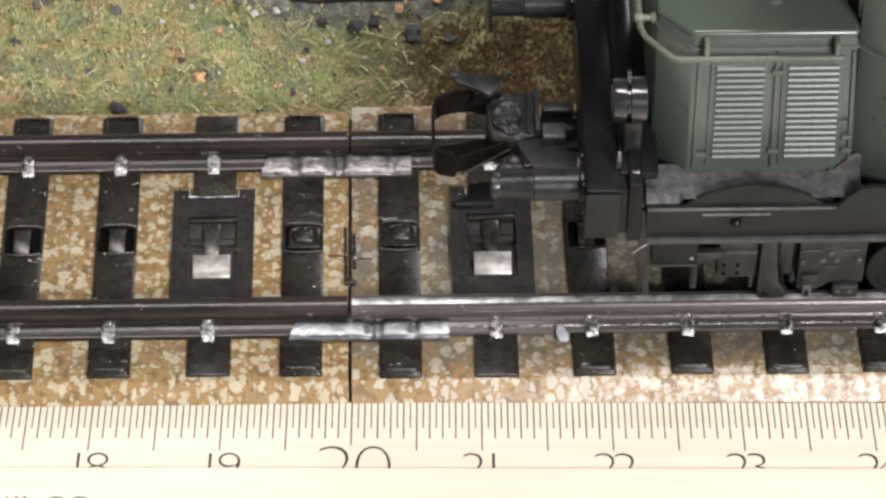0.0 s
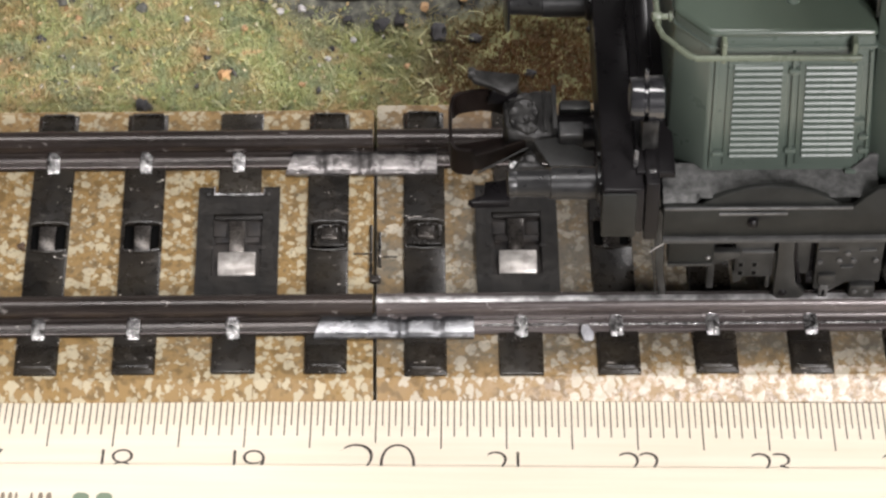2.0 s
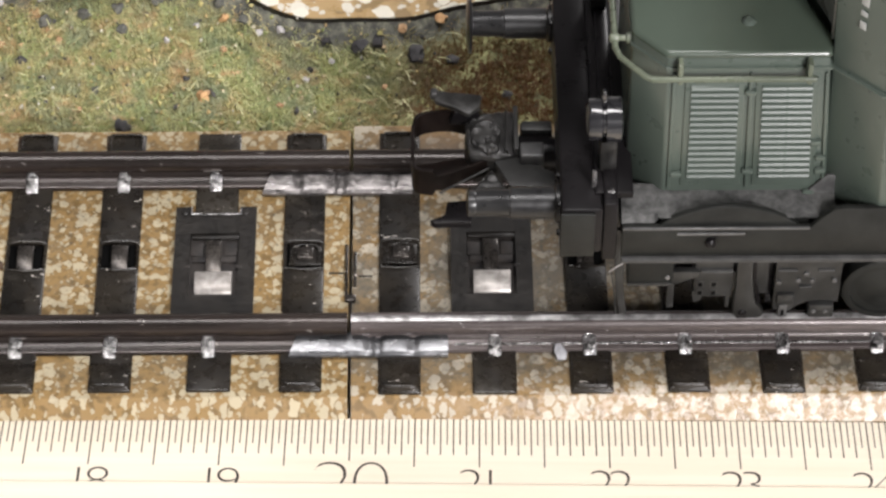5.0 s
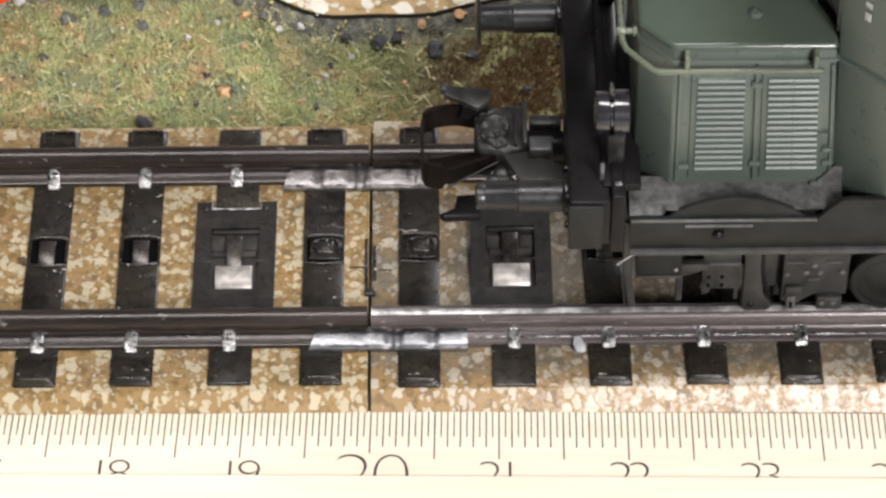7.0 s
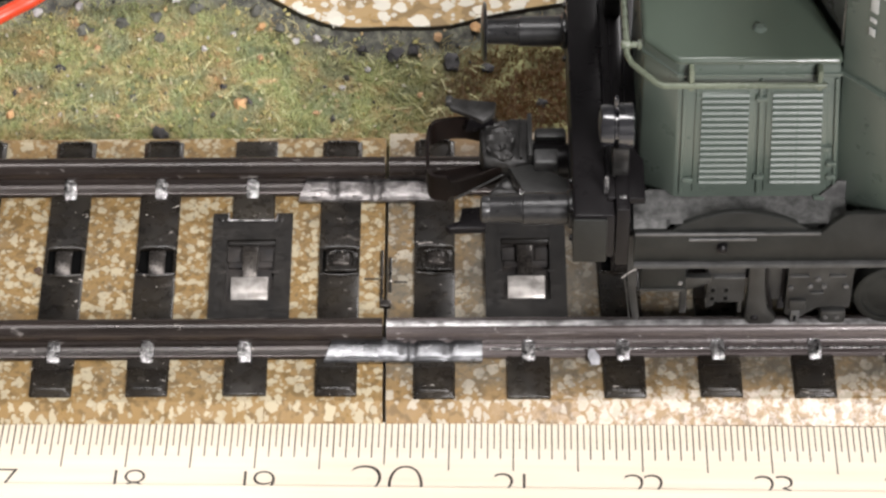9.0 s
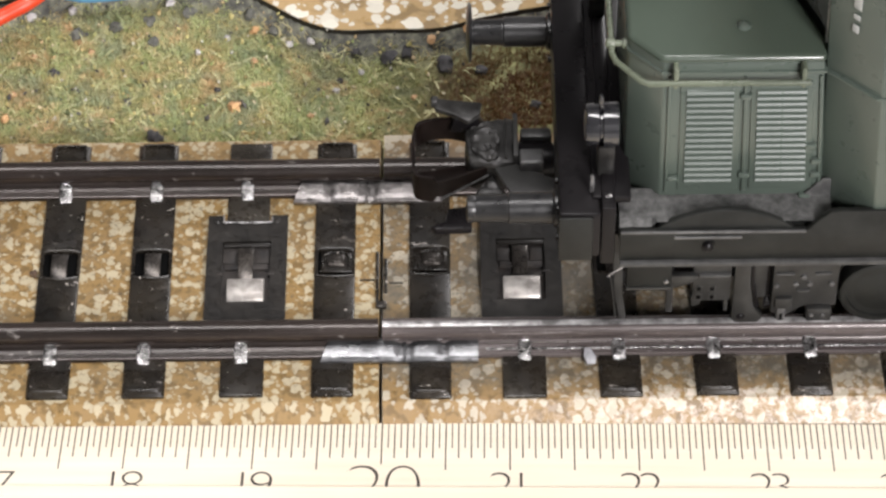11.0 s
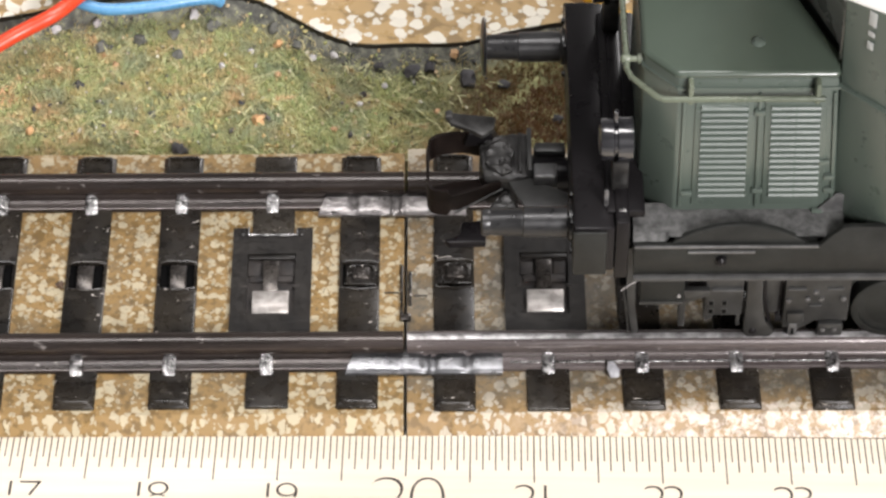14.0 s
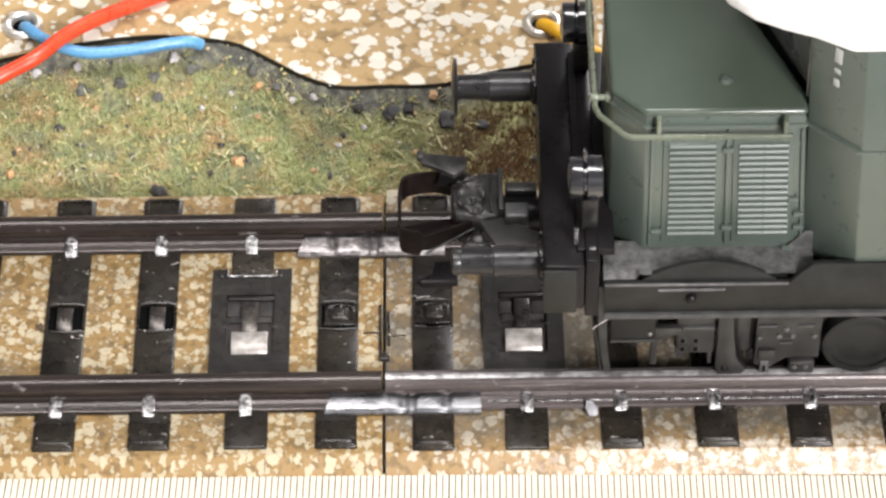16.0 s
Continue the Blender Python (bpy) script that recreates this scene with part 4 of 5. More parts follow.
# ---- ruler ----
def ruler():
    r = thing("ruler", "varnished pale wooden ruler with black half-millimetre scale", "ruler")
    r.matrix_basis = at(0.15, -16.0, -1.4, 0, 0, -1.1)
    slope = math.tan(radians(8))
    prof = [(0.0, -3.6), (0.0, -0.12), (-0.12, 0.0), (-7.5, 7.5 * slope), (-7.53, 1.19), (-7.6, 1.27), (-7.75, 1.3), (-30, 1.95), (-30.3, 1.8), (-30.3, -3.6)]
    b = bmesh.new()
    rows = [[b.verts.new((x, y, z)) for y, z in prof] for x in np.linspace(-120, 100, 60)]
    for r0, r1 in zip(rows, rows[1:]):
        for i in range(len(prof)):
            b.faces.new((r0[i], r1[i], r1[(i + 1) % len(prof)], r0[(i + 1) % len(prof)]))
    b.faces.new(rows[0]), b.faces.new(rows[-1])
    part("wooden_body", b, WOOD, r)

    def tick(length, width):
        b = bmesh.new()
        q = [b.verts.new((sx * width / 2, -v, v * slope + 0.012)) for sx, v in ((-1, 0.12), (1, 0.12), (1, length), (-1, length))]
        b.faces.new(q)
        low = [b.verts.new(v.co - Vector((0, 0, 0.05))) for v in q]
        for i in range(4):
            b.faces.new((q[i], q[(i + 1) % 4], low[(i + 1) % 4], low[i]))
        return to_mesh("scale_tick", b, INK)

    kinds = {"half": tick(3.0, 0.085), "one": tick(4.15, 0.095), "five": tick(5.5, 0.10), "big": tick(4.9, 0.10)}
    for i in range(-90, 101):
        kind = "half" if i % 2 else "big" if i == 0 else "five" if i % 10 == 0 else "one"
        share("scale_tick", kinds[kind], r, at(i * 0.5, 0))
    def digit(ch, size, drop):
        c = bpy.data.curves.new("digit", "FONT")
        c.body, c.size, c.align_x, c.offset, c.extrude = ch, size * M, "CENTER", (-0.026 if size < 5 else -0.033) * size * M, 0.004 * M
        text = bpy.data.objects.new("digit", c)
        scene.collection.objects.link(text)
        me = bpy.data.meshes.new_from_object(text.evaluated_get(bpy.context.evaluated_depsgraph_get()))
        bpy.data.objects.remove(text)
        b = bmesh.new()
        b.from_mesh(me)
        low = (drop - 7.5) / math.cos(radians(8)) * M
        bmesh.ops.bisect_plane(b, geom=b.verts[:] + b.edges[:] + b.faces[:], plane_co=(0, low, 0), plane_no=(0, -1, 0), clear_outer=True)
        b.to_mesh(me)
        b.free()
        me.materials.clear()
        me.materials.append(INK)
        return me

    made = {}
    for n in range(16, 25):
        size, gap, drop = (4.5, 0.74, 5.6 + 3.15) if n != 20 else (7.2, 1.42, 4.75 + 5.0)
        for k, ch in enumerate(str(n)):
            if (ch, size) not in made:
                made[ch, size] = digit(ch, size, drop)
            share("digit", made[ch, size], r, at((n - 20) * 10 + (0.1 if n != 20 else 0.3) + (2 * k - 1) * gap, -drop, drop * slope + 0.014, -8, 0, 0))
    for x, w, mat in ((-27.9, 0.3, PALE_INK), (-27.35, 0.3, PALE_INK), (-26.85, 0.2, PALE_INK), (-25.7, 0.2, PALE_INK), (-25.1, 0.35, PALE_INK), (-24.5, 0.4, PALE_INK), (-22.5, 1.2, GREEN_INK), (-20.75, 1.2, GREEN_INK)):
        part("printed_mark", prism([(x, -12.6), (x + w, -12.6), (x + w, -10.7), (x + w * 0.75, -10.45), (x + w * 0.25, -10.45), (x, -10.7)], 1.33, 1.42, "z"), mat, r, smooth=False)


ruler()


# ---- locomotive ----
loco = thing("locomotive", "dark green model electric locomotive with black frame and buffers", "model locomotive")

# buffer beam and what stands on it
part("buffer_beam", box(17.75, 20.9, -12.7, 12.7, 13.7, 18.4, 0.25), BLACK, loco, "black buffer beam")
part("beam_end_step", box(17.72, 20.3, -13.0, -12.72, 13.6, 18.15, 0.12), FRAME, loco)
part("beam_end_step", box(17.72, 20.3, 12.72, 13.0, 13.6, 18.15, 0.12), FRAME, loco)
part("end_plate", box(20.95, 22.0, -12.6, 12.6, 12.8, 18.9, 0.15), BLACK, loco)
part("front_platform", box(20.3, 23.2, -11.2, 11.2, 18.0, 18.7, 0.15), BLACK, loco)


def buffer(side):
    y = side * 9.85
    p = part("buffer", lathe([(17.8, 1.5), (17.5, 1.5), (17.35, 1.24), (14.05, 1.22), (13.95, 1.1), (13.8, 1.1), (13.7, 1.06), (11.6, 1.0), (11.4, 0.96)], (0, y, 16.2), "x", 28), BUFFER_BLACK, loco, "black turned buffer")
    if side > 0:
        part("buffer_head", lathe([(11.5, 1.0), (11.45, 2.3), (11.25, 2.45), (11.1, 2.2), (11.0, 1.0), (10.98, 0.2)], (0, y, 16.2), "x", 28), BUFFER_BLACK, p)
    else:
        part("buffer_head", lathe([(11.5, 0.98), (11.3, 1.04), (10.9, 1.02), (10.8, 0.85), (10.76, 0.1)], (0, y, 16.2), "x", 28), BUFFER_BLACK, p)


for y in (-9.85, 9.85):
    for dy, dz in ((-1.5, -1.5), (1.5, -1.5), (-1.5, 1.5), (1.5, 1.5)):
        part("beam_bolt", lathe([(17.5, 0.15), (17.6, 0.28), (17.8, 0.3)], (0, y + dy, 16.1 + dz), "x", 8), BLACK, loco)
buffer(-1)
buffer(1)


def head_lamp(y):
    p = part("head_lamp", lathe([(19.75, 1.2), (19.8, 1.55), (20.0, 1.62), (20.75, 1.62), (20.85, 1.35), (21.05, 1.35), (21.1, 1.72), (22.2, 1.72), (22.3, 1.5)], (0, y, 23.2), "x", 28), LAMP_BLACK, loco, "glossy black head lamp")
    part("lamp_glass", lathe([(19.65, 0.6), (19.72, 1.1), (19.8, 1.25)], (0, y, 23.2), "x", 24), GREY_METAL, p)
    part("lamp_post", box(20.7, 22.0, y - 1.0, y + 1.0, 18.6, 21.7, 0.2), HUB, p)
    part("lamp_ear", box(20.75, 21.05, y - 0.2, y + 0.2, 24.7, 26.2, 0.08), LAMP_BLACK, p)


head_lamp(-8.0)
head_lamp(9.7)
part("bracket", box(20.1, 20.42, -10.6, -10.3, 18.5, 20.2, 0.06), CLIP, loco, "small bright bracket")
part("bracket_foot", box(21.2, 21.75, -11.5, -11.1, 18.85, 19.05, 0.08), CLIP, loco)


# coupler
def coupler():
    def casting(plan, z0, z1, seed, rough=0.22):
        """A cast lump: a bevelled plan shape whose skin is uneven."""
        b = prism(plan, z0, z1, "z", 0.3)
        bmesh.ops.triangulate(b, faces=b.faces[:])
        bmesh.ops.subdivide_edges(b, edges=b.edges[:], cuts=4, use_grid_fill=True)
        for v in b.verts:
            v.co += Vector((0.4, 0.4, 1.0)) * 0.75 * rough * noise.noise(v.co * 1.5 + Vector((seed, 0, 0))) + Vector((0, 0, rough * 0.7)) * noise.noise(v.co * 2.3)
        return b

    hub = part("coupler", casting([(10.85, 2.9), (11.7, 3.85), (13.2, 4.1), (14.9, 4.15), (14.9, -0.75), (13.2, -1.1), (11.2, -0.8), (10.8, 0.8)], 9.2, 12.2, 2), HUB, loco, "black loop coupler with a dusty cast head")
    ring = [(11.6, 3.4, 11.2), (9.6, 4.0, 11.2), (7.8, 3.9, 11.1), (7.0, 3.4, 11.1), (6.72, 2.4, 11.1), (6.7, 0.5, 11.1), (6.75, -1.4, 11.1), (7.0, -2.2, 11.0), (7.6, -2.5, 11.0), (8.9, -2.5, 11.0), (11.5, -1.35, 11.0), (14.5, 0.0, 11.1)]
    b = bmesh.new()
    pts = smooth_path(ring, 5)
    rows = []
    for i, p in enumerate(pts):
        d = (pts[min(i + 1, len(pts) - 1)] - pts[max(i - 1, 0)])
        side = Vector((-d.y, d.x, 0)).normalized()
        t = i / (len(pts) - 1)
        deep = 2.2 if t < 0.3 else 2.6 if 0.55 < t < 0.8 else 1.5
        wide = 0.14 if t < 0.8 else 0.1
        rows.append([b.verts.new(p + s * side * wide + Vector((0, 0, z * deep))) for s, z in ((-1, 0.5), (1, 0.5), (1, -0.5), (-1, -0.5))])
    for r0, r1 in zip(rows, rows[1:]):
        for k in range(4):
            b.faces.new((r0[k], r1[k], r1[(k + 1) % 4], r0[(k + 1) % 4]))
    b.faces.new(rows[0]), b.faces.new(rows[-1])
    part("loop", b, LOOP, hub)
    part("loop_web", prism([(6.9, -1.9), (7.5, -2.4), (8.9, -2.5), (14.5, 0.0), (12.4, 1.2), (7.0, 0.0)], 9.95, 10.25, "z", 0.08), LOOP, hub)
    part("rib", box(14.62, 15.0, -0.7, 4.1, 9.6, 12.75, 0.1), SHEET, hub)
    part("rib", box(13.95, 14.15, -0.6, 3.8, 12.0, 12.5, 0.06), HUB, hub)
    part("cap", casting([(11.3, 0.3), (12.5, -1.0), (13.4, -0.6), (13.6, 1.4), (13.3, 3.0), (12.0, 3.3), (11.2, 1.9)], 12.0, 12.6, 7, 0.3), HUB, hub)
    # Thin paler tube paints the highlight on the web's lower edge.
    part("edge_wire", tube([(8.8, -2.68, 9.9), (11.6, -1.45, 10.6), (14.5, -0.15, 11.3)], 0.10, 8, 4), SHEET, hub)
    part("hook", prism([(8.15, 5.2), (8.45, 5.45), (9.6, 5.2), (12.2, 4.85), (12.0, 3.5), (11.1, 2.7), (9.9, 3.5), (8.5, 4.2)], 12.75, 13.25, "z", 0.15), HUB, hub)
    part("hook_tip", box(8.1, 8.75, 4.5, 5.35, 12.9, 13.6, 0.2), HUB, hub)
    part("hook_stem", prism([(9.6, 11.5), (10.0, 12.9), (11.8, 12.9), (12.6, 11.5)], 3.2, 4.2, "y", 0.1), BLACK, hub)
    for x, y, r in ((12.94, 2.0, 0.26), (12.6, 0.5, 0.30), (12.95, -0.45, 0.24)):
        part("pin", lathe([(12.3, r), (12.62, r * 0.95), (12.78, r * 0.6), (12.72, 0.05)], (x, y, 0), "z", 16), HUB, hub)
    part("shaft", lathe([(14.9, 1.4), (15.2, 1.5), (16.9, 1.5), (17.9, 1.4)], (0, 0.4, 11.0), "x", 24), BLACK, hub)
    part("shaft_block", box(15.1, 16.95, -1.5, 0.1, 10.9, 12.75, 0.18, 3), GREY_METAL, hub, "dull grey coupler block")
    part("shaft_top", box(15.15, 17.7, 1.35, 2.5, 10.9, 12.75, 0.3), SHEET, hub)
    part("guide_plate", prism([(13.1, -1.1), (14.8, -0.6), (17.8, -2.4), (17.7, -3.9), (14.3, -3.8)], 11.5, 11.8, "z", 0.1), SHEET, hub, "grey sheet guide plate")
    part("lower_hook", prism([(8.0, -3.5), (9.2, -2.9), (9.4, -1.5), (11.3, -1.3), (11.3, -3.7), (8.4, -3.8)], 7.0, 7.7, "z", 0.12), BLACK, hub)
    part("lower_casting", casting([(11.3, -2.9), (12.85, -0.9), (14.2, -2.85)], 9.9, 10.75, 5, 0.25), HUB, hub)

coupler()

# frame side plates with an arched top edge, and the dusty footplate
arch = [(25.0 + 10.7 * t, 15.9 + 2.2 * math.sin(math.pi * t) ** 0.75) for t in np.linspace(0, 1, 19)]
outline = [(22.4, 13.1), (22.4, 16.15), (36.5, 16.15), (37.3, 17.2), (38.1, 18.0), (38.8, 18.15), (99, 18.15), (99, 13.1)]
for side in (-1, 1):
    f = part("frame_side", prism(outline, side * 12.5, side * 12.0, "y", 0.06), FRAME, loco, "black frame plate with a stepped edge")
    part("arch_plate", prism(arch, side * 12.2, side * 11.7, "y", 0.1), FRAME, f, "dark arched plate behind the frame")
    part("ledge", box(22.4, 99, min(side * 12.0, side * 12.85), max(side * 12.0, side * 12.85), 12.6, 13.05, 0.12), LEDGE_HIGHLIGHT, f, "frame ledge painted pale for its highlight")
    part("top_strip", box(22.4, 36.4, min(side * 12.4, side * 12.6), max(side * 12.4, side * 12.6), 16.0, 16.2, 0.04), GREY_METAL, f)
    part("name_strip", box(26.5, 31.6, min(side * 12.4, side * 12.68), max(side * 12.4, side * 12.68), 15.5, 15.7, 0.04), GREY_METAL, f)
    part("rivet", lathe([(0.0, 0.42), (side * 0.35, 0.4), (side * 0.5, 0.2)], (29.05, side * 12.5, 14.7), "y", 16), BLACK, f)


def footplate():
    b = bmesh.new()
    nx, ny = 60, 8
    rows = []
    for x in np.linspace(22.35, 38.4, nx):
        row = []
        for j in range(ny):
            y = -12.05 + j * (3.4 / (ny - 1))
            heap = 0.75 + 0.25 * (j / (ny - 1)) ** 2 - 0.5 * max(0.0, 1 - j) * (1 if x < 25 else 0) + 0.08 * noise.noise(Vector((x * 1.3, y * 1.3, 0)))
            row.append(b.verts.new((x, y, 16.0 + heap)))
        rows.append(row)
    for r0, r1 in zip(rows, rows[1:]):
        for j in range(ny - 1):
            b.faces.new((r0[j], r1[j], r1[j + 1], r0[j + 1]))
    part("dusty_footplate", b, DUST, loco, "black footplate grey with dust")
    part("footplate_deck", box(22.3, 99, -12.0, 12.0, 14.9, 15.9, 0.05), FRAME, loco)


footplate()

part("dust_wedge", prism([(35.4, 15.9), (37.7, 18.7), (38.4, 18.7), (38.4, 15.9)], -9.62, -9.32, "y", 0.08), DUST, loco)

# hood: plan with cut corners, roof lid with a bright edge
HOOD = [(22.85, -6.7), (25.3, -9.3), (37.0, -9.3), (37.2, -7.4), (33.6, 1.0), (33.0, 4.0), (33.6, 7.0), (37.0, 9.3), (25.3, 9.3), (22.85, 6.7)]


def swell(poly, d):
    cx, cy = 29.5, 0
    return [(x + d * (1 if x > cx else -1), y + d * (1 if y > cy else -1)) for x, y in poly]


hood = part("hood", prism(HOOD, 15.9, 30.6, "z", 0.18), GREEN, loco, "dark green hood with louvred doors")
part("hood_roof", prism(swell(HOOD, 0.16), 30.6, 31.25, "z", 0.42, None, 5), GREEN_ROOF, hood)
part("hood_rib", prism(swell(HOOD, 0.14), 29.5, 29.8, "z", 0.08), GREEN, hood)
part("roof_knob", lathe([(31.1, 0.55), (31.35, 0.5), (31.5, 0.3)], (31.3, -6.1, 0), "z", 20), GREEN, hood)
for x0, x1 in ((27.0, 30.45), (32.1, 35.75)):
    lv = part("louvre_door", box(x0 - 0.42, x1 + 0.42, -9.48, -9.25, 17.6, 28.75, 0.08), GREEN, hood)
    slat = to_mesh("louvre_slat", prism([(-9.44, -0.02), (-9.79, 0.0), (-9.81, 0.04), (-9.69, 0.20), (-9.64, 0.23), (-9.44, 0.30)], x0, x1, "x", 0.03), GREEN)
    for i in range(16):
        share("louvre_slat", slat, lv, at(0, 0, 18.72 + i * 0.606))
for x, z in ((26.2, 18.9), (31.3, 19.2), (36.5, 19.2), (36.5, 20.6), (31.3, 27.4), (35.7, 16.9), (36.1, 22.2)):
    part("hinge", box(x - 0.4, x + 0.4, -9.75, -9.3, z - 0.25, z + 0.25, 0.12), GREEN, hood)
for x in (25.75, 31.27, 36.75):
    part("door_frame", box(x - 0.11, x + 0.11, -9.56, -9.25, 17.4, 29.3, 0.06), GREEN, hood)

rail_path = [(36.0, -10.3, 29.5), (24.2, -10.3, 29.5), (23.7, -10.05, 29.5), (21.9, -7.9, 29.5), (21.6, -7.0, 29.5), (21.55, 7.0, 29.5), (21.9, 7.9, 29.5), (23.6, 10.05, 29.5), (24.2, 10.3, 29.5), (36.0, 10.3, 29.5)]
hr = part("handrail", tube(rail_path, 0.24, 12, 1, None, False), GREEN_RAIL, loco, "green wire handrail")
for x, y, turn in ((26.15, -9.75, 0), (35.5, -9.75, 0), (26.15, 9.75, 0), (35.5, 9.75, 0)):
    part("stanchion", box(x - 0.2, x + 0.2, y - 0.6, y + 0.6, 28.9, 30.9, 0.15), GREEN_RAIL, hr)
for y in (-6.0, 6.0):
    post = part("stanchion", tube([(22.9, y, 29.6), (21.3, y, 29.6)], 0.24, 12, 1, None, False), GREEN_RAIL, hr)
    part("stanchion_knob", lathe([(21.15, 0.1), (21.25, 0.34), (21.55, 0.42), (21.85, 0.34), (21.95, 0.2)], (0, y, 29.6), "x", 14), GREEN_RAIL, post)
    part("stanchion_knob", lathe([(22.35, 0.2), (22.45, 0.4), (22.8, 0.42), (22.9, 0.3)], (0, y, 29.6), "x", 14), GREEN_RAIL, post)

# cab with chamfered front and pale overhanging roof
CAB = [(40.45, -12.25), (36.85, -8.9), (37.55, -7.2), (34.6, 0.8), (34.0, 4.0), (34.6, 7.2), (36.75, 8.9), (40.45, 12.25), (95, 12.25), (95, -12.25)]
cab = part("cab", prism(CAB, 16.2, 42.0, "z", 0.12), GREEN, loco, "dark green cab")
part("waist_rib", prism([(40.4, -12.36), (36.8, -9.0), (36.8, 9.0), (40.4, 12.36), (95, 12.36), (95, -12.36)], 29.4, 29.65, "z", 0.08), GREEN, cab)
part("cab_window", prism([(37.02, -8.35), (37.35, -7.2), (34.45, 0.75), (34.7, 0.9), (37.65, -7.15), (37.25, -8.35)], 31.6, 41.8, "z", 0.03), CAB_GLASS, cab, "dull grey front window")
roof_plan = [(39.0, -15.4), (36.5, -13.9), (34.3, -13.0), (32.3, -11.9), (30.6, -10.2), (29.2, -7.0), (28.4, -3.0), (28.3, 3.0), (29.2, 7.0), (32.3, 11.9), (36.5, 13.9), (39.0, 15.4), (96, 15.4), (96, -15.4)]
part("cab_roof", prism(roof_plan, 42.02, 43.6, "z", 0.55, None, 4), ROOF, loco, "pale grey overhanging cab roof")
for z0, z1, w in ((36.95, 38.3, 0.7), (35.95, 36.4, 0.6), (34.7, 35.4, 0.55)):
    mark = part("white_mark", box(-w / 2, w / 2, -0.06, 0.0, z0, z1, 0.02), WHITE, cab, "small white lettering block")
    mark.matrix_basis = at(38.8, -10.62, 0, 0, 0, -45.4)
part("pale_plate", box(43.2, 44.4, -12.4, -12.25, 21.0, 23.4, 0.05), PLATE_TAN, cab)

def flare(z):
    """The hood and cab walls widen a little towards the footplate: how far, from 0 at the roof to 1 at the foot."""
    return min(1.1, max(0.0, (31.2 - z) / 14.2))


for panel in [hood, cab] + list(hood.children_recursive) + list(cab.children_recursive):
    if panel.name.startswith("louvre_slat"):
        k = flare(panel.matrix_basis.translation.z / M)
        panel.matrix_basis = panel.matrix_basis @ Matrix(((1 + 0.056 * k, 0, 0, -1.297 * k * M), (0, 1, 0, 0), (0, 0, 1, 0), (0, 0, 0, 1)))
    elif not panel.name.startswith("white_mark"):
        for v in panel.data.vertices:
            v.co.x += flare(v.co.z / M) * (0.12 + 0.056 * (min(v.co.x / M, 41.0) - 25.3)) * M

# running gear under the frame
part("step_box", box(23.2, 26.75, -9.9, -8.4, 7.0, 12.5, 0.2), FRAME, loco)
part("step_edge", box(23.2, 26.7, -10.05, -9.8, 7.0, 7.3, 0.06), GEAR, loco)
part("step_bolt", lathe([(-10.1, 0.1), (-10.0, 0.2), (-9.85, 0.22)], (26.3, 0, 7.9), "y", 10), CLIP, loco)
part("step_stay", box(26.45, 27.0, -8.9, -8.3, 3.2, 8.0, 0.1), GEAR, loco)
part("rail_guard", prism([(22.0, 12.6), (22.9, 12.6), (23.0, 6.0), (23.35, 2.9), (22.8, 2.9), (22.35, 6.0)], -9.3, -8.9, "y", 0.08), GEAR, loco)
part("slant_bracket", prism([(26.7, 8.2), (28.8, 8.2), (28.7, 7.6), (27.0, 6.8), (26.7, 7.1)], -9.7, -9.1, "y", 0.08), GEAR, loco, "slanted grey bracket")
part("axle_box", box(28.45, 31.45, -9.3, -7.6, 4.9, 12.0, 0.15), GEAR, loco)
part("axle_box_cover", box(28.9, 31.4, -9.6, -8.9, 7.85, 8.15, 0.1), LEDGE_HIGHLIGHT, loco)
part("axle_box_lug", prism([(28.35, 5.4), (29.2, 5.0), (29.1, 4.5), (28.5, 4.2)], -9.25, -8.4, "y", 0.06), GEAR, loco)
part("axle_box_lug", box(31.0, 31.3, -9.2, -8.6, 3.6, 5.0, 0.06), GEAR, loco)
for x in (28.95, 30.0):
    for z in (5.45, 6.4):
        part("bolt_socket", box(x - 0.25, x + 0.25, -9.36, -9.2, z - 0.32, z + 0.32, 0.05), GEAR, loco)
        # Black block paints the dark of a bolt hole.
        part("bolt_hole", box(x - 0.15, x + 0.15, -9.38, -9.25, z - 0.2, z + 0.2), HOLE_SHADE, loco)
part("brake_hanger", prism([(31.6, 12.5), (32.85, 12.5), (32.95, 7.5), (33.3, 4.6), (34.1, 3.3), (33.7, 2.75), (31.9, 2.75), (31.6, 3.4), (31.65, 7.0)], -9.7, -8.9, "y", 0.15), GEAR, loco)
part("brake_rib", prism([(32.9, 12.3), (33.1, 12.3), (33.25, 7.0), (33.75, 4.4), (33.45, 4.4), (33.0, 7.0)], -9.5, -9.1, "y", 0.04), BLACK, loco)
part("brake_pin", lathe([(-9.85, 0.2), (-9.75, 0.34), (-9.6, 0.36)], (32.35, 0, 3.5), "y", 12), BLACK, loco)
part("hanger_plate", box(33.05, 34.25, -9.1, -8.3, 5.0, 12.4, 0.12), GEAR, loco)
# Solid black block paints the shade between hanger and spring.
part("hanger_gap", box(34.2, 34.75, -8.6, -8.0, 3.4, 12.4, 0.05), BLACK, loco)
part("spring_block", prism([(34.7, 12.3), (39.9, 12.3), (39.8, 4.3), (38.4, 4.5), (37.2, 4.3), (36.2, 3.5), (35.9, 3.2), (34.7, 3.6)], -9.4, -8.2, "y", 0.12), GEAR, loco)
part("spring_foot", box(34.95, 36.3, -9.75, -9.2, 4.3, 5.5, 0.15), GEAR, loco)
part("spring_toe", box(35.15, 35.85, -9.7, -9.1, 2.9, 4.3, 0.12), GREY_METAL, loco)
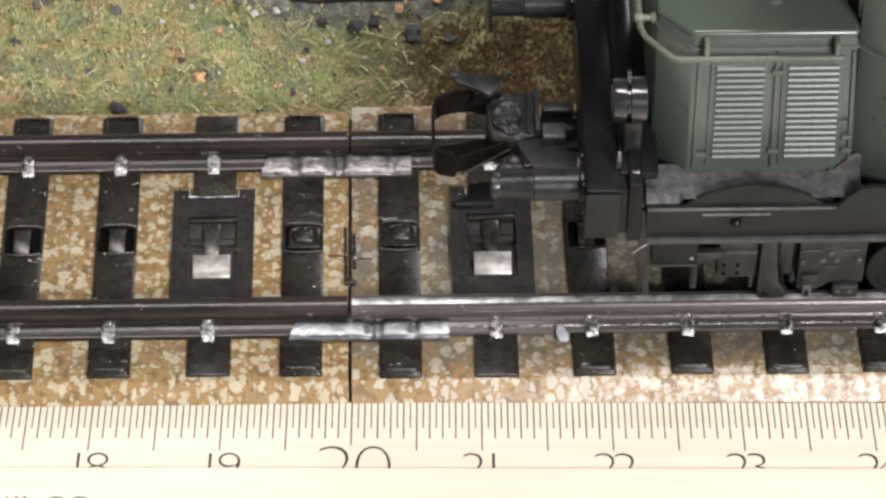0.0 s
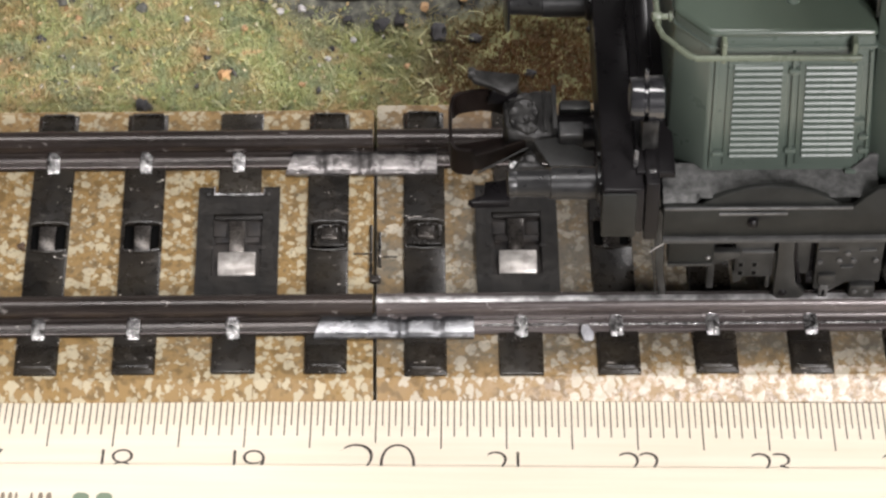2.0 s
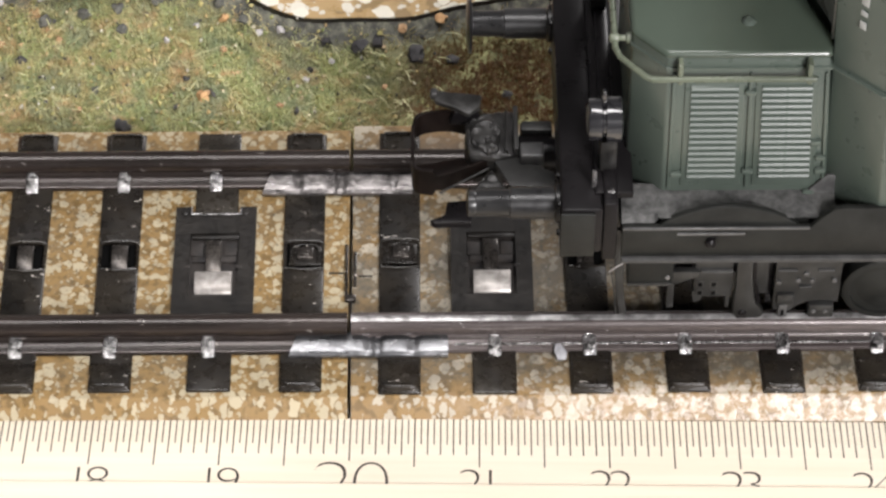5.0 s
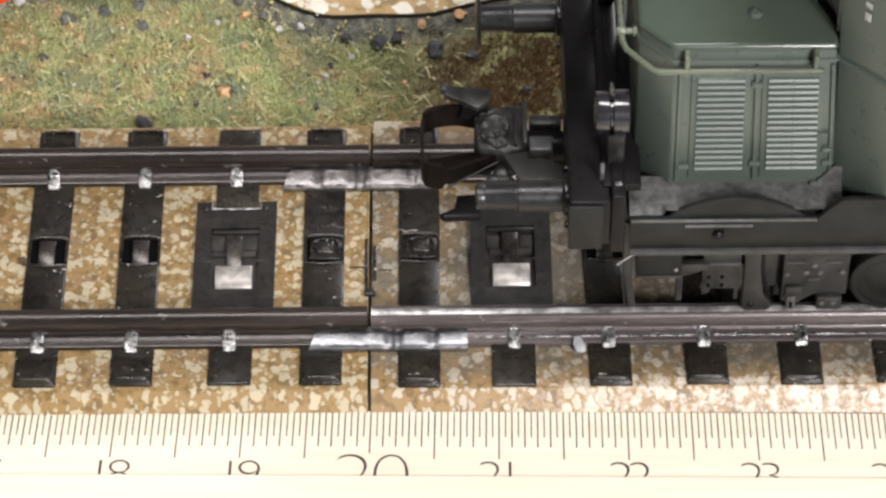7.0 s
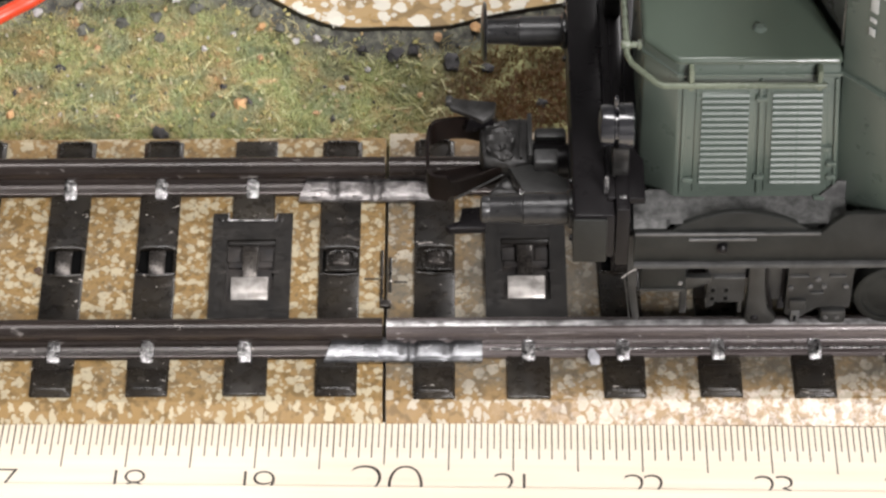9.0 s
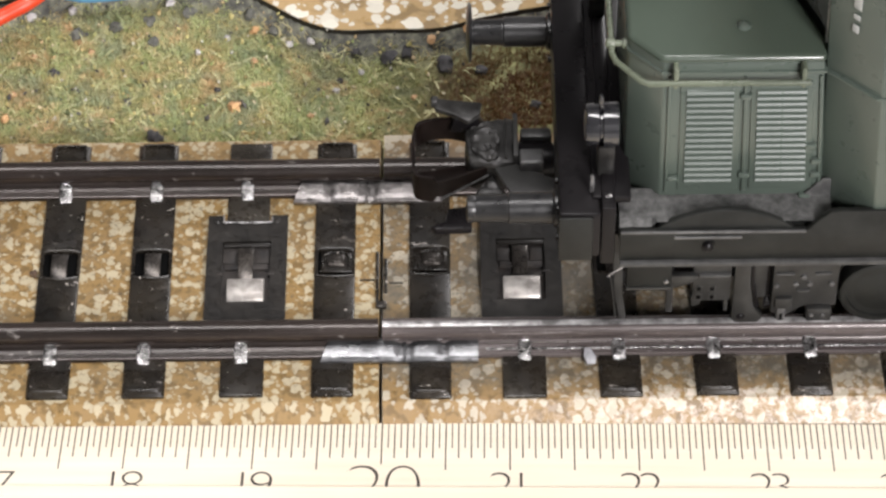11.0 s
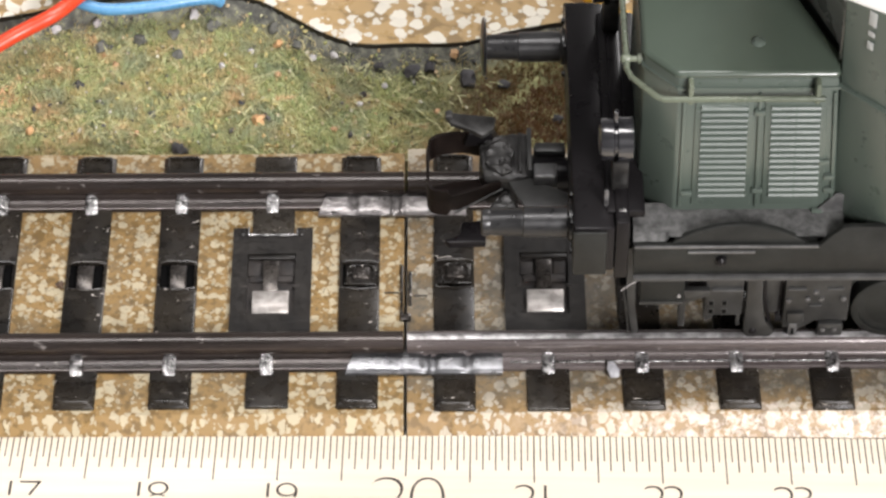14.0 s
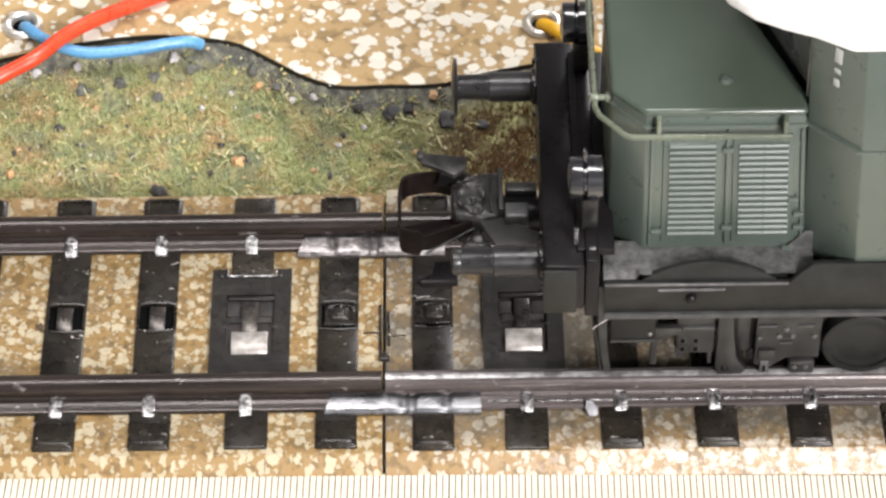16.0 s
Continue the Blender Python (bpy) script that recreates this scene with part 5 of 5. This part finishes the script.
# Black block paints the dark of the slot.
part("toe_slot", box(35.38, 35.62, -9.73, -9.6, 3.1, 3.8, 0.03), HOLE_SHADE, loco)
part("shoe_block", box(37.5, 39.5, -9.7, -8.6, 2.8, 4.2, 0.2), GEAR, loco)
for x in (37.9, 38.8):
    part("shoe_bolt", lathe([(-9.85, 0.1), (-9.8, 0.2), (-9.65, 0.22)], (x, 0, 3.6), "y", 10), GREY_METAL, loco)
for x, w, z in ((35.6, 0.75, 8.0), (38.6, 0.65, 8.0), (37.1, 0.5, 6.1)):
    part("spring_leaf", box(x - w, x + w, -9.6, -9.3, z, z + 0.2, 0.06), LEDGE_HIGHLIGHT, loco)
for x, z in ((37.1, 7.7), (36.5, 6.9), (37.6, 6.9), (39.3, 6.9), (35.0, 6.7)):
    part("bolt", lathe([(-9.6, 0.12), (-9.55, 0.22), (-9.35, 0.24)], (x, 0, z), "y", 10), GREY_METAL, loco)
# Unseen inner frame, lowered to stop the back lamp shining under the locomotive.
part("inner_frame", box(24.0, 98, -6.2, 6.4, 4.2, 14.9, 0.3), BLACK, loco)
# Unseen pickup shoe and spring, added to block the same low light.
part("pickup_shoe", box(36, 80, -1.6, 1.6, 0.95, 1.6, 0.3), GREY_METAL, loco)
part("shoe_spring", box(56, 60, -1.2, 1.2, 1.5, 4.3, 0.2), GREY_METAL, loco)
part("loose_fibre", tube([(21.75, -10.0, 8.6), (22.3, -10.2, 9.4), (22.9, -10.3, 10.0)], 0.045, 6, 5), STONE_PALE, loco, "pale fibre caught on the frame")
part("hanging_wire", tube([(21.9, -9.9, 9.0), (22.2, -9.7, 6.5), (22.5, -9.6, 3.4)], 0.07, 6, 5), GEAR, loco)

WHEELS = []
for x, r in ((43.2, 3.2), (56.0, 5.4), (72.0, 5.4), (88.0, 5.4)):
    hub = new("wheel")
    hub.parent = loco
    for side in (-1, 1):
        y = side * 8.5
        wheel = part("tyre", lathe([(y - side * 1.2, r * 0.8), (y - side * 1.2, r + 0.75), (y - side * 0.8, r + 0.8), (y - side * 0.6, r), (y + side * 0.9, r), (y + side * 1.0, r - 0.15), (y + side * 1.0, r - 0.55), (y + side * 0.75, r - 0.6)], (0, 0, 0), "y", 40), FRAME, hub)
        part("wheel_disc", lathe([(y - side * 0.5, r * 0.8), (y + side * 0.7, r - 0.62), (y + side * 0.8, r * 0.5), (y + side * 1.1, r * 0.22), (y + side * 1.15, r * 0.1)], (0, 0, 0), "y", 40), FRAME, wheel)
    part("axle", lathe([(-8.5, 0.6), (8.5, 0.6)], (0, 0, 0), "y", 12), GREY_METAL, hub)
    WHEELS.append((hub, x, 2.56 + r, r))


def motions():
    walk(loco, [(t, at(s, 0, 0)) for t, s in LOCO_TRAVEL])
    for hub, x, z, r in WHEELS:
        walk(hub, [(t, at(x, 0, z, 0, math.degrees(s / r), 0)) for t, s in LOCO_TRAVEL])


motions()
